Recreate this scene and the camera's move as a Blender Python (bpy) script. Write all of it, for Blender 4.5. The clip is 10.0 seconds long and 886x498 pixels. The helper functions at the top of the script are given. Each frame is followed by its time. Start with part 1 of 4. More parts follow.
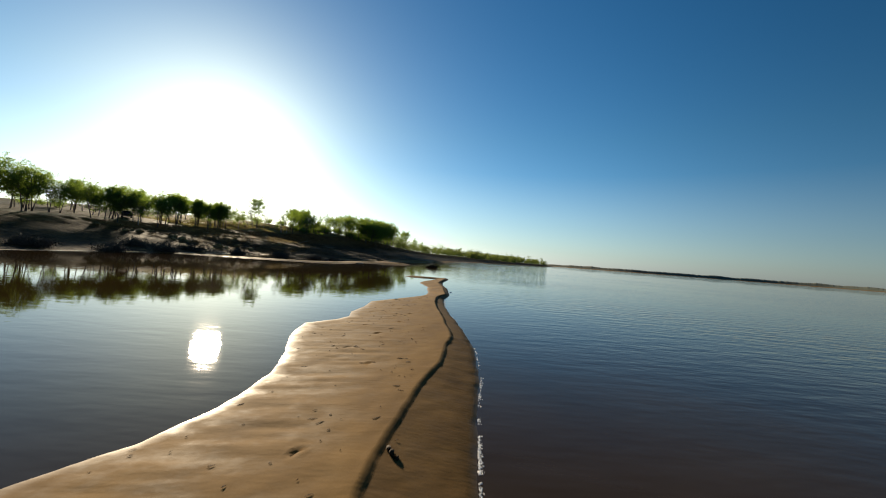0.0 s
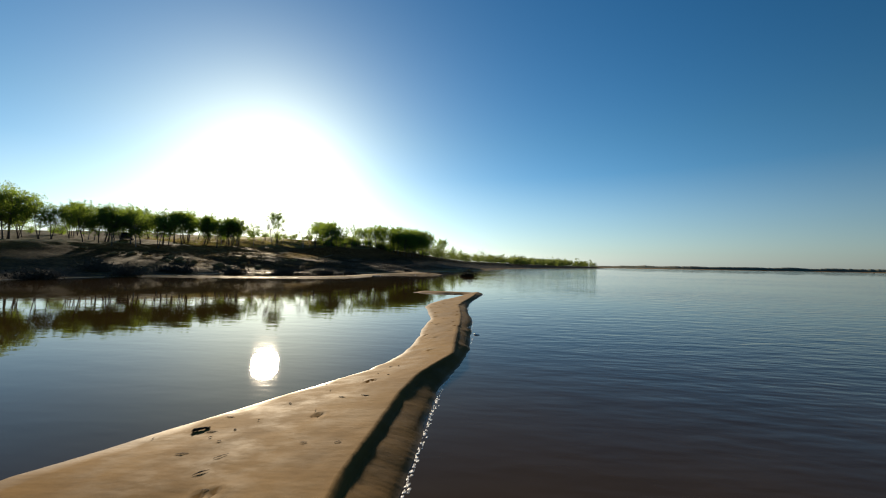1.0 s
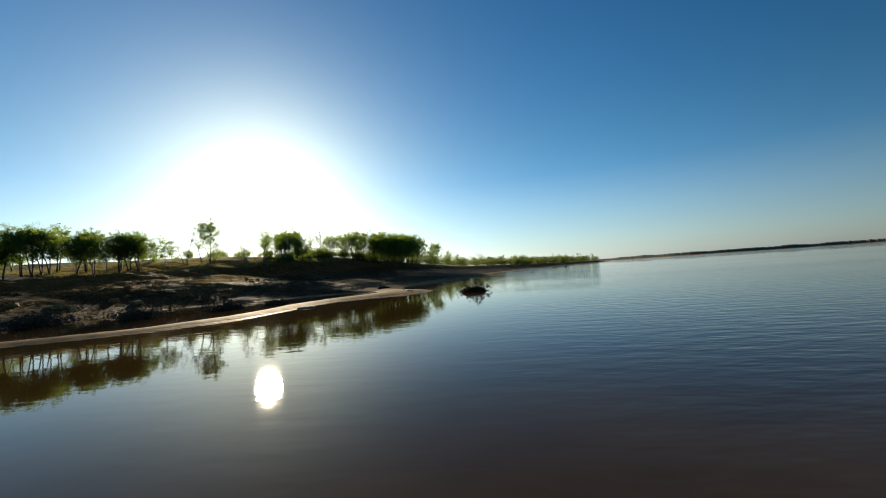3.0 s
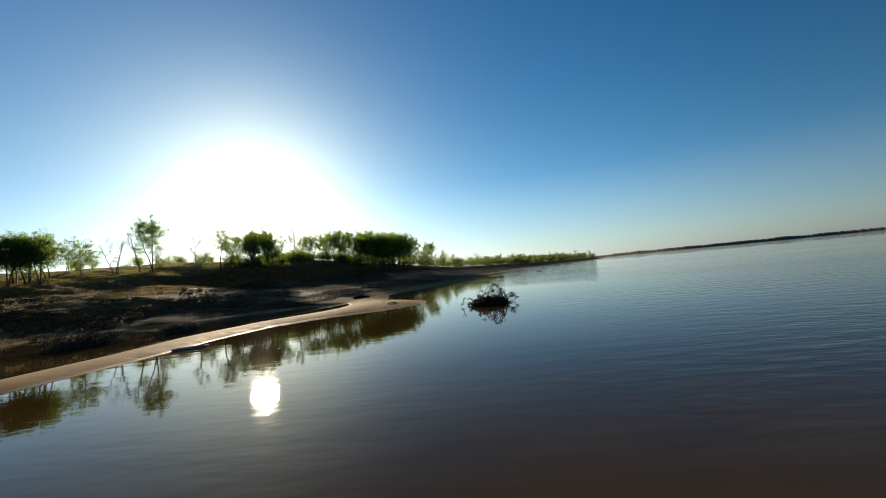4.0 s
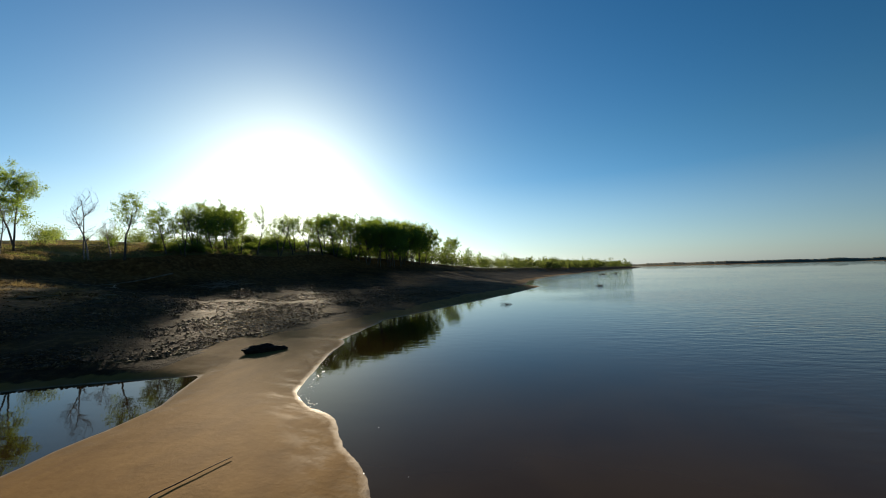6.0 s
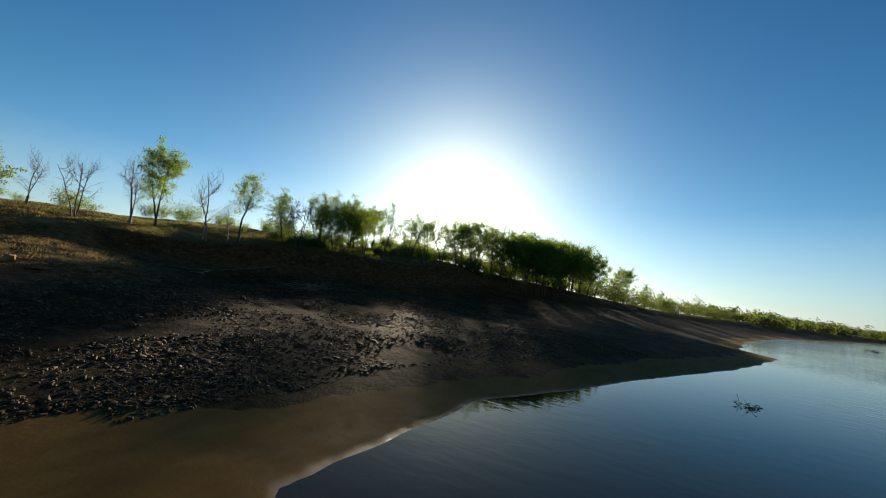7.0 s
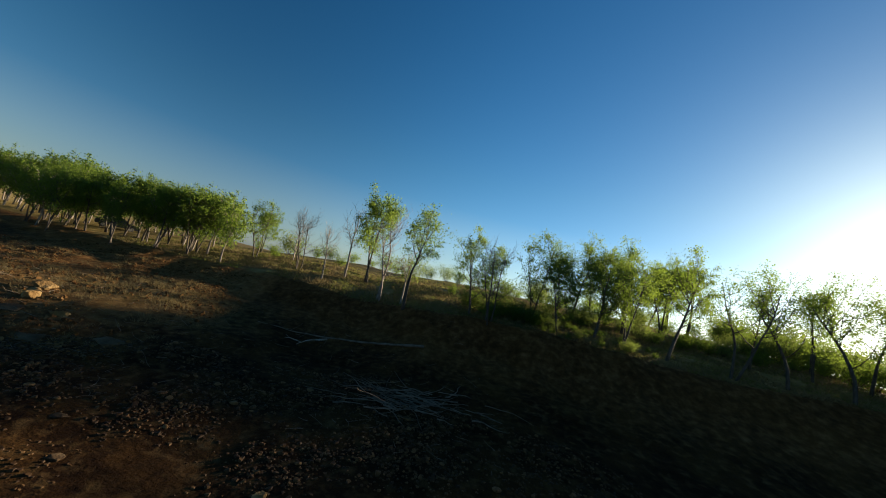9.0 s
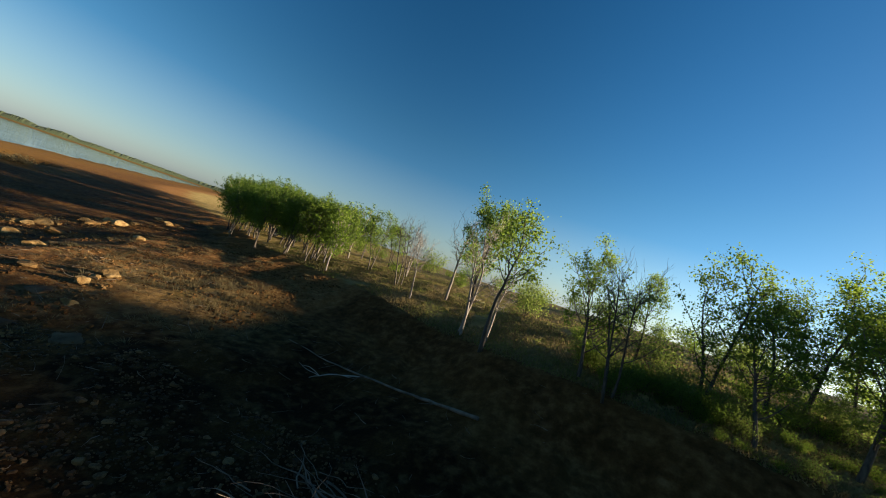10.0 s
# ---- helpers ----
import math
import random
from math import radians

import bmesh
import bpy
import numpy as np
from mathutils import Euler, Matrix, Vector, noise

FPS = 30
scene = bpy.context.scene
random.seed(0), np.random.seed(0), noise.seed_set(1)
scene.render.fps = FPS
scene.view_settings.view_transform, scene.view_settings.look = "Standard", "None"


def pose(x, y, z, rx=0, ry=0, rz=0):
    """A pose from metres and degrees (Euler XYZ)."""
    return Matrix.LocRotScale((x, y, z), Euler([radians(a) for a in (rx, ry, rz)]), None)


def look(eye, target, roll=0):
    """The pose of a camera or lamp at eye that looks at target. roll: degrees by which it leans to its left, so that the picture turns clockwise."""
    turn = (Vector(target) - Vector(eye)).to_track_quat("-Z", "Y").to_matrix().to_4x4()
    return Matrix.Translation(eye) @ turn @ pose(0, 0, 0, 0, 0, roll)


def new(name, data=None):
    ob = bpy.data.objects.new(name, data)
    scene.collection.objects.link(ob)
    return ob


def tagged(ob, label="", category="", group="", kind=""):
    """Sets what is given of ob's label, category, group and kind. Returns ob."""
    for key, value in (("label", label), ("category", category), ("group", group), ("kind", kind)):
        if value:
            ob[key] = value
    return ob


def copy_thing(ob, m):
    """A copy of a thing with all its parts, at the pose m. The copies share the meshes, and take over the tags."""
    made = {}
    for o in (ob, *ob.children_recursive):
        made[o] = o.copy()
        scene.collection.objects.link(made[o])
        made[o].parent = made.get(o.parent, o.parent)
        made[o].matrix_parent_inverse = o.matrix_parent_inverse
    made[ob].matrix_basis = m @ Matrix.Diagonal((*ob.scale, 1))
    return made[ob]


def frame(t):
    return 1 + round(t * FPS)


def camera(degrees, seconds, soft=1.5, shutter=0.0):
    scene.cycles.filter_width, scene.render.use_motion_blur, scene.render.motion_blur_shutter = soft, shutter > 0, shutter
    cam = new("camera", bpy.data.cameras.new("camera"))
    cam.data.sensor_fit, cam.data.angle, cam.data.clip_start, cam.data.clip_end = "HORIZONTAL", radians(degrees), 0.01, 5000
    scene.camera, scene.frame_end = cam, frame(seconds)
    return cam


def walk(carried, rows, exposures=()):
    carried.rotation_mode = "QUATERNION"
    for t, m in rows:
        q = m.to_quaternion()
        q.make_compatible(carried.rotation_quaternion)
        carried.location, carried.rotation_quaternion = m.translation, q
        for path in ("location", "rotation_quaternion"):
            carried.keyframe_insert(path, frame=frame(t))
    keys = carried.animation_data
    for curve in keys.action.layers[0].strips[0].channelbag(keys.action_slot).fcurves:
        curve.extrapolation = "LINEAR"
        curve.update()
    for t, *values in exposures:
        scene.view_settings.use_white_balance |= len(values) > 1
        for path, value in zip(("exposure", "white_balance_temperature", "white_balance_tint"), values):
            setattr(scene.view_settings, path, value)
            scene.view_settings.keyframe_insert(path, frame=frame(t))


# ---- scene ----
cam = camera(98.3, 10.0, soft=1.0, shutter=0.06)

PATH = [
    (0, (-0.244, 1.827, 2.302), (-0.234, 3.827, 2.345), 4.4),
    (0.5, (0.364, 9.823, 2.096), (0.248, 11.819, 2.151), 2.4),
    (1, (0.787, 16.819, 1.915), (0.576, 18.807, 1.996), 1.0),
    (1.5, (0.782, 23.245, 1.883), (0.526, 25.226, 1.965), 0.4),
    (2, (0.282, 29.782, 2.004), (0.041, 31.764, 2.112), -0.4),
    (2.5, (-0.322, 36.444, 2.108), (-0.534, 38.43, 2.221), -2.3),
    (4, (-2.55, 57.01, 2.239), (-2.705, 59.001, 2.359), -5.5),
    (4.5, (-3.124, 63.651, 2.302), (-3.277, 65.641, 2.424), -5.7),
    (5, (-3.851, 69.921, 2.655), (-3.998, 71.912, 2.773), -5.1),
    (6.3, (-5.236, 87.302, 3.909), (-5.662, 89.253, 4.01), 2.4),
    (6.5, (-5.662, 90.521, 3.961), (-6.272, 92.421, 4.084), 4.3),
    (7, (-7.261, 98.146, 4.179), (-8.324, 99.83, 4.37), 6.8),
    (7.5, (-9.186, 104.924, 4.682), (-10.641, 106.275, 4.921), 9.4),
    (8, (-11.235, 110.513, 5.439), (-12.955, 111.504, 5.678), 11.0),
    (8.5, (-14.115, 115.784, 6.533), (-16.012, 116.368, 6.778), 12.5),
    (9, (-17.781, 120.359, 7.651), (-19.764, 120.494, 7.873), 14.0),
    (9.5, (-22.384, 123.769, 8.568), (-24.339, 123.385, 8.739), 17.7),
    (10, (-26.866, 125.14, 9.243), (-28.7, 124.347, 9.333), 19.5),
]
walk(cam, [(t, look(eye, target, roll)) for t, eye, target, roll in PATH],
     exposures=((0.0, 1.2), (7.5, 1.2), (9.0, 1.42), (10.0, 1.7)))

SUN_LEFT, SUN_UP = 30.5, 13.6
world = bpy.data.worlds.new("sky")
world.use_nodes = True
scene.world = world
nt = world.node_tree
sky = nt.nodes.new("ShaderNodeTexSky")
sky.sky_type = "NISHITA"
sky.sun_disc = False
sky.sun_elevation = radians(SUN_UP)
sky.sun_rotation = radians(-SUN_LEFT)
sky.altitude = 100
sky.air_density = 1.0
sky.dust_density = 0.45
sky.ozone_density = 2.0
deep = nt.nodes.new("ShaderNodeHueSaturation")
deep.inputs["Saturation"].default_value = 1.25
firm = nt.nodes.new("ShaderNodeGamma")
firm.inputs["Gamma"].default_value = 1.15
nt.links.new(sky.outputs[0], firm.inputs["Color"])
nt.links.new(firm.outputs[0], deep.inputs["Color"])
cool = nt.nodes.new("ShaderNodeMix")
cool.data_type, cool.blend_type = "RGBA", "MULTIPLY"
cool.inputs[0].default_value = 1.0
up = nt.nodes.new("ShaderNodeSeparateXYZ")
nt.links.new(nt.nodes.new("ShaderNodeTexCoord").outputs["Generated"], up.inputs[0])
low = nt.nodes.new("ShaderNodeMapRange")
low.inputs[2].default_value = 0.3
nt.links.new(up.outputs[2], low.inputs[0])
tint = nt.nodes.new("ShaderNodeMix")
tint.data_type = "RGBA"
tint.inputs[6].default_value = (0.74, 0.92, 1.16, 1)
tint.inputs[7].default_value = (0.84, 1.0, 1.0, 1)
nt.links.new(low.outputs[0], tint.inputs[0])
nt.links.new(tint.outputs[2], cool.inputs[7])
calm = nt.nodes.new("ShaderNodeMapRange")
for i, v in ((2, 0.22), (3, 0.6), (4, 1.28)):
    calm.inputs[i].default_value = v
nt.links.new(up.outputs[2], calm.inputs[0])
nt.links.new(calm.outputs[0], deep.inputs["Saturation"])
nt.links.new(deep.outputs[0], cool.inputs[6])
# a clear sky is darkest at a right angle to the sun
away = nt.nodes.new("ShaderNodeVectorMath")
away.operation = "DOT_PRODUCT"
aim = (-math.sin(radians(SUN_LEFT)) * math.cos(radians(SUN_UP)), math.cos(radians(SUN_LEFT)) * math.cos(radians(SUN_UP)), math.sin(radians(SUN_UP)))
away.inputs[1].default_value = aim
nt.links.new(up.inputs[0].links[0].from_socket, away.inputs[0])
dim = nt.nodes.new("ShaderNodeMapRange")
dim.interpolation_type = "SMOOTHSTEP"
for i, v in ((1, 0.0), (2, 0.72), (3, 0.72), (4, 1.0)):
    dim.inputs[i].default_value = v
nt.links.new(away.outputs["Value"], dim.inputs[0])
deeper = nt.nodes.new("ShaderNodeVectorMath")
deeper.operation = "SCALE"
nt.links.new(cool.outputs[2], deeper.inputs[0])
nt.links.new(dim.outputs[0], deeper.inputs["Scale"])
nt.links.new(deeper.outputs[0], nt.nodes["Background"].inputs[0])
nt.nodes["Background"].inputs[1].default_value = 0.038
lamp = bpy.data.lights.new("sun", "SUN")
lamp.energy = 5.0
lamp.color = (1.0, 0.82, 0.58)
lamp.angle = radians(3.2)
sun = new("sun", lamp)
az, el = radians(SUN_LEFT), radians(SUN_UP)
sun.matrix_world = look((-100 * math.sin(az) * math.cos(el), 100 * math.cos(az) * math.cos(el), 100 * math.sin(el)), (0, 0, 0))
scene.view_settings.exposure = 1.25


# ---- materials ----
class Nodes:
    """A small hand for building node trees."""

    def __init__(self, name):
        self.m = bpy.data.materials.new(name)
        self.m.use_nodes = True
        self.t = self.m.node_tree
        self.p = self.t.nodes["Principled BSDF"]
        self.out = self.t.nodes["Material Output"]

    def add(self, kind, values=(), **attrs):
        n = self.t.nodes.new("ShaderNode" + kind)
        for k, v in attrs.items():
            setattr(n, k, v)
        for k, v in dict(values).items():
            self.set(n, k, v)
        return n

    def set(self, n, k, v):
        if isinstance(v, bpy.types.NodeSocket):
            self.t.links.new(v, n.inputs[k])
        else:
            n.inputs[k].default_value = v

    def place(self):
        return self.add("NewGeometry").outputs["Position"]

    def noise(self, scale, detail=4.0, vec=None, stretch=None, rough=0.55):
        vec = vec or self.place()
        if stretch:
            vec = self.add("VectorMath", {0: vec, 1: stretch}, operation="MULTIPLY").outputs[0]
        return self.add("TexNoise", {"Vector": vec, "Scale": scale, "Detail": detail, "Roughness": rough}).outputs["Fac"]

    def ramp(self, fac, stops):
        n = self.add("ValToRGB", {"Fac": fac})
        r = n.color_ramp
        while len(r.elements) < len(stops):
            r.elements.new(0.5)
        for e, (at, c) in zip(r.elements, stops):
            e.position, e.color = at, (*c, 1)
        return n.outputs[0]

    def mix(self, fac, a, b, blend="MIX"):
        n = self.add("Mix", data_type="RGBA", blend_type=blend)
        for k, v in ((0, fac), (6, a), (7, b)):
            if isinstance(v, tuple):
                v = (*v, 1) if len(v) == 3 else v
            self.set(n, k, v)
        return n.outputs[2]

    def num(self, op, a, b=0.0, clamp=False):
        n = self.add("Math", {0: a, 1: b}, operation=op)
        n.use_clamp = clamp
        return n.outputs[0]

    def span(self, v, a, b, c=0.0, d=1.0):
        return self.add("MapRange", {"Value": v, 1: a, 2: b, 3: c, 4: d}).outputs[0]

    def bump(self, height, strength, distance, normal=None):
        v = {"Height": height, "Strength": strength, "Distance": distance}
        if normal is not None:
            v["Normal"] = normal
        return self.add("Bump", v).outputs[0]

    def done(self, colour, rough, normal=None, **more):
        self.set(self.p, "Base Color", (*colour, 1) if isinstance(colour, tuple) else colour)
        self.set(self.p, "Roughness", rough)
        if normal is not None:
            self.set(self.p, "Normal", normal)
        for k, v in more.items():
            self.set(self.p, k.replace("_", " "), v)
        return self.m


def sand_nodes(n):
    """Colour, roughness and relief of damp river sand; wetter and smoother close to the water."""
    z = n.add("SeparateXYZ", {0: n.place()}).outputs[2]
    grain = n.noise(60, 3)
    patch = n.noise(0.9, 4, stretch=(1.6, 0.7, 1))
    col = n.ramp(patch, [(0.3, (0.112, 0.058, 0.0125)), (0.5, (0.150, 0.080, 0.018)), (0.72, (0.187, 0.105, 0.027))])
    col = n.mix(n.span(grain, 0.3, 0.7, 0.0, 0.35), col, (0.12, 0.074, 0.026))
    wet = n.span(n.num("ADD", z, n.span(n.noise(1.7, 3), 0, 1, -0.025, 0.025)), -0.01, 0.035, 1.0, 0.0)
    col = n.mix(wet, col, n.mix(0.55, col, (0.07, 0.042, 0.02)))
    damp = n.num("MULTIPLY", n.span(n.noise(1.1, 5, stretch=(1.0, 1.8, 1), rough=0.7), 0.45, 0.62), n.span(z, 0.12, 0.2, 1.0, 0.0))
    col = n.mix(n.num("MULTIPLY", damp, 0.35), col, (0.10, 0.062, 0.025))
    soaked = n.num("MULTIPLY", n.add("Attribute", attribute_name="soaked").outputs["Fac"], n.span(n.noise(2.3, 3), 0.3, 0.7, 0.28, 0.5))
    col = n.mix(soaked, col, (0.052, 0.026, 0.0075))
    rough = n.num("SUBTRACT", n.span(wet, 0, 1, 0.85, 0.52), n.num("MULTIPLY", damp, 0.14))
    return col, rough, grain, wet


def make_sand():
    n = Nodes("sand")
    col, rough, grain, wet = sand_nodes(n)
    soft = n.bump(n.noise(7, 3, stretch=(0.7, 2.2, 1)), 0.2, 0.02)
    return n.done(col, rough, n.bump(grain, 0.25, 0.004, soft), Specular_IOR_Level=n.span(wet, 0, 1, 0.05, 0.25))


def make_ground():
    n = Nodes("shore_ground")
    zone = n.add("SeparateColor", {0: n.add("Attribute", attribute_name="zone").outputs["Color"]})
    sandy, grassy, soil = zone.outputs[0], zone.outputs[1], zone.outputs[2]
    s_col, s_rough, grain, wet = sand_nodes(n)
    lump = n.noise(1.3, 6, rough=0.65)
    fine = n.noise(14, 5, rough=0.7)
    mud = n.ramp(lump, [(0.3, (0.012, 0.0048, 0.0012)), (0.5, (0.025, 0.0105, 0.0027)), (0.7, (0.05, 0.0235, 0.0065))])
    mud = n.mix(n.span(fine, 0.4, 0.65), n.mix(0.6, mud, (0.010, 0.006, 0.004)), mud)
    sandy_spot = n.span(n.noise(0.33, 4, rough=0.6), 0.46, 0.62, 0.0, 0.6)
    mud = n.mix(sandy_spot, mud, n.mix(n.span(fine, 0.35, 0.65), (0.045, 0.021, 0.0055), (0.10, 0.05, 0.0135)))
    earth = n.ramp(n.noise(1.5, 7, rough=0.75), [(0.3, (0.075, 0.031, 0.010)), (0.5, (0.15, 0.072, 0.024)), (0.72, (0.28, 0.155, 0.062))])
    grass = n.ramp(n.noise(0.5, 6, rough=0.7), [(0.32, (0.09, 0.085, 0.025)), (0.5, (0.19, 0.14, 0.052)), (0.7, (0.33, 0.235, 0.11))])
    edge = n.span(n.noise(2.4, 4), 0.3, 0.7, -0.25, 0.25)
    k = n.num("ADD", soil, edge, True)
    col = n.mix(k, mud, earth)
    col = n.mix(n.num("ADD", grassy, n.num("MULTIPLY", edge, 0.6), True), col, grass)
    sk = n.span(n.num("ADD", sandy, n.num("MULTIPLY", edge, 0.5)), 0.35, 0.65)
    col = n.mix(sk, col, s_col)
    puddle = n.num("MULTIPLY", n.span(n.noise(0.22, 3), 0.52, 0.6), wet)
    rough = n.num("ADD", n.num("MULTIPLY", n.num("SUBTRACT", 1.0, sk), n.span(wet, 0, 1, 0.82, 0.35)), n.num("MULTIPLY", sk, s_rough))
    rough = n.num("SUBTRACT", rough, n.num("MULTIPLY", puddle, 0.2), True)
    coarse = n.bump(n.noise(3.2, 6, rough=0.65), n.span(sk, 0, 1, 0.8, 0.12), 0.12)
    return n.done(col, rough, n.bump(fine, n.span(sk, 0, 1, 0.7, 0.1), 0.03, coarse), Specular_IOR_Level=n.span(wet, 0, 1, 0.04, 0.3), Diffuse_Roughness=n.span(sk, 0, 1, 1.0, 0.0))


def make_water():
    n = Nodes("muddy_lake_water")
    x, y, z = n.add("SeparateXYZ", {0: n.place()}).outputs
    open_lake = n.span(n.num("ADD", x, n.span(n.noise(0.03, 3), 0, 1, -5, 5)), -1, 14, 0.1, 1.0)
    open_lake = n.num("MAXIMUM", open_lake, n.span(y, 20, -30, 0.0, 1.0))
    gust = n.span(n.noise(0.05, 3, stretch=(0.5, 1.2, 1)), 0.38, 0.62, 0.35, 1.0)
    calm = n.num("MULTIPLY", open_lake, gust)
    swell = n.noise(1.5, 2, stretch=(0.5, 1.3, 1))
    ripple = n.noise(4.5, 2, stretch=(0.6, 1.3, 1))
    a = n.bump(swell, n.num("MULTIPLY", calm, 1.0), 0.055)
    b = n.bump(ripple, n.num("MULTIPLY", calm, 0.5), 0.018, a)
    col = n.ramp(n.noise(0.35, 3), [(0.35, (0.026, 0.0160, 0.0048)), (0.65, (0.033, 0.0208, 0.0064))])
    return n.done(col, 0.02, b, IOR=1.333, Specular_IOR_Level=0.21)


def make_bark(name, a, b):
    n = Nodes(name)
    s = n.noise(9, 5, vec=n.add("TexCoord").outputs["Object"], stretch=(1, 1, 0.2))
    rnd = n.add("ObjectInfo").outputs["Random"]
    col = n.mix(n.num("MULTIPLY", rnd, 0.4), n.ramp(s, [(0.35, a), (0.65, b)]), a)
    return n.done(col, 0.85, n.bump(s, 0.6, 0.02))


def make_leaf(name, dark, light, glow):
    """Thin leaves that let the low sun through."""
    n = Nodes(name)
    island = n.add("NewGeometry").outputs["Random Per Island"]
    rnd = n.add("ObjectInfo").outputs["Random"]
    f = n.num("ADD", n.num("MULTIPLY", island, 0.7), n.num("MULTIPLY", rnd, 0.3))
    col = n.ramp(f, [(0.1, dark), (0.9, light)])
    n.done(col, 0.8, Specular_IOR_Level=0.15)
    tr = n.add("BsdfTranslucent", {"Color": n.mix(f, tuple(c * 0.7 for c in glow), glow)})
    mx = n.add("MixShader", {0: 0.62, 1: n.p.outputs[0], 2: tr.outputs[0]})
    n.t.links.new(mx.outputs[0], n.out.inputs[0])
    return n.m


def make_plain(name, stops, scale, rough, strength=0.4, distance=0.01, **more):
    n = Nodes(name)
    vec = n.add("TexCoord").outputs["Object"]
    big = n.noise(scale, 5, vec=vec)
    small = n.noise(scale * 9, 4, vec=vec)
    rnd = n.num("MULTIPLY", n.add("ObjectInfo").outputs["Random"], 0.25)
    isl = n.num("MULTIPLY", n.add("NewGeometry").outputs["Random Per Island"], 0.3)
    f = n.num("SUBTRACT", n.num("ADD", n.num("ADD", big, rnd), isl), 0.27)
    col = n.ramp(f, stops)
    col = n.mix(n.span(small, 0.35, 0.7, 0.0, 0.3), col, stops[0][1])
    return n.done(col, rough, n.bump(small, strength, distance), **more)


SAND, GROUND, WATER = make_sand(), make_ground(), make_water()
BARK = make_bark("grey_bark", (0.035, 0.027, 0.02), (0.12, 0.095, 0.072))
PALE = make_bark("weathered_bark", (0.12, 0.098, 0.08), (0.33, 0.28, 0.235))
LEAF = make_leaf("spring_leaf", (0.035, 0.07, 0.012), (0.085, 0.13, 0.024), (0.23, 0.33, 0.045))
DEEP = make_leaf("deep_leaf", (0.035, 0.06, 0.014), (0.075, 0.115, 0.026), (0.24, 0.31, 0.065))
TWIG = make_plain("dark_twig", [(0.3, (0.03, 0.02, 0.013)), (0.7, (0.09, 0.062, 0.042))], 4, 0.9)
DRY = make_leaf("dry_grass", (0.13, 0.10, 0.045), (0.29, 0.225, 0.12), (0.20, 0.155, 0.07))
TURF = make_leaf("green_grass", (0.08, 0.10, 0.024), (0.22, 0.19, 0.065), (0.20, 0.22, 0.05))
DRIFT = make_plain("driftwood", [(0.3, (0.16, 0.135, 0.11)), (0.7, (0.42, 0.37, 0.31))], 3, 0.8)
SOAKED = make_plain("soaked_wood", [(0.3, (0.016, 0.011, 0.008)), (0.7, (0.045, 0.029, 0.017))], 5, 0.8, Specular_IOR_Level=0.1)
STONE = make_plain("shore_stone", [(0.25, (0.024, 0.0115, 0.0036)), (0.5, (0.075, 0.037, 0.0108)), (0.8, (0.20, 0.112, 0.040))], 1.6, 0.65, 0.6, 0.02, Specular_IOR_Level=0.18)
SHELF = make_plain("shelf_rock", [(0.25, (0.03, 0.018, 0.009)), (0.5, (0.075, 0.048, 0.025)), (0.8, (0.16, 0.11, 0.06))], 1.4, 0.9, 0.9, 0.05, Specular_IOR_Level=0.1)
OCHRE = make_plain("ochre_sandstone", [(0.25, (0.10, 0.05, 0.018)), (0.55, (0.25, 0.15, 0.055)), (0.8, (0.42, 0.29, 0.13))], 1.8, 0.9, 1.0, 0.06, Specular_IOR_Level=0.15)
CLOD = make_plain("earth_clod", [(0.25, (0.06, 0.028, 0.010)), (0.55, (0.15, 0.082, 0.030)), (0.8, (0.30, 0.20, 0.09))], 0.7, 0.95, 0.8, 0.03, Specular_IOR_Level=0.05)
DEADWOOD = make_plain("dead_brush", [(0.3, (0.06, 0.046, 0.034)), (0.7, (0.21, 0.17, 0.13))], 3, 0.85, Specular_IOR_Level=0.15)
FOAM = make_plain("foam", [(0.3, (0.65, 0.63, 0.58)), (0.7, (0.85, 0.84, 0.80))], 8, 0.5)
WOODS = make_leaf("far_foliage", (0.035, 0.06, 0.016), (0.07, 0.10, 0.025), (0.13, 0.17, 0.04))
HAZE = make_plain("distant_foliage", [(0.3, (0.045, 0.055, 0.04)), (0.7, (0.075, 0.085, 0.06))], 0.02, 0.95, 0.2, 0.5)
GREENERY = make_plain("far_greenery", [(0.3, (0.018, 0.03, 0.012)), (0.7, (0.045, 0.062, 0.022))], 0.06, 0.95, 0.6, 1.5)
CARPAINT = make_plain("dark_paint", [(0.3, (0.012, 0.013, 0.015)), (0.7, (0.02, 0.021, 0.024))], 1, 0.3)
GLASS = make_plain("dark_glass", [(0.3, (0.01, 0.01, 0.012)), (0.7, (0.015, 0.016, 0.018))], 1, 0.08)
RUBBER = make_plain("rubber", [(0.3, (0.012, 0.012, 0.012)), (0.7, (0.025, 0.024, 0.022))], 4, 0.8)
PLASTIC = make_plain("clear_plastic", [(0.3, (0.6, 0.62, 0.62)), (0.7, (0.8, 0.8, 0.78))], 6, 0.2)
TIN = make_plain("dull_tin", [(0.3, (0.08, 0.075, 0.07)), (0.7, (0.3, 0.29, 0.27))], 8, 0.4, Metallic=0.6)


# ---- the lie of the land ----
def curve(y, ys, xs):
    return np.interp(y, ys, xs)


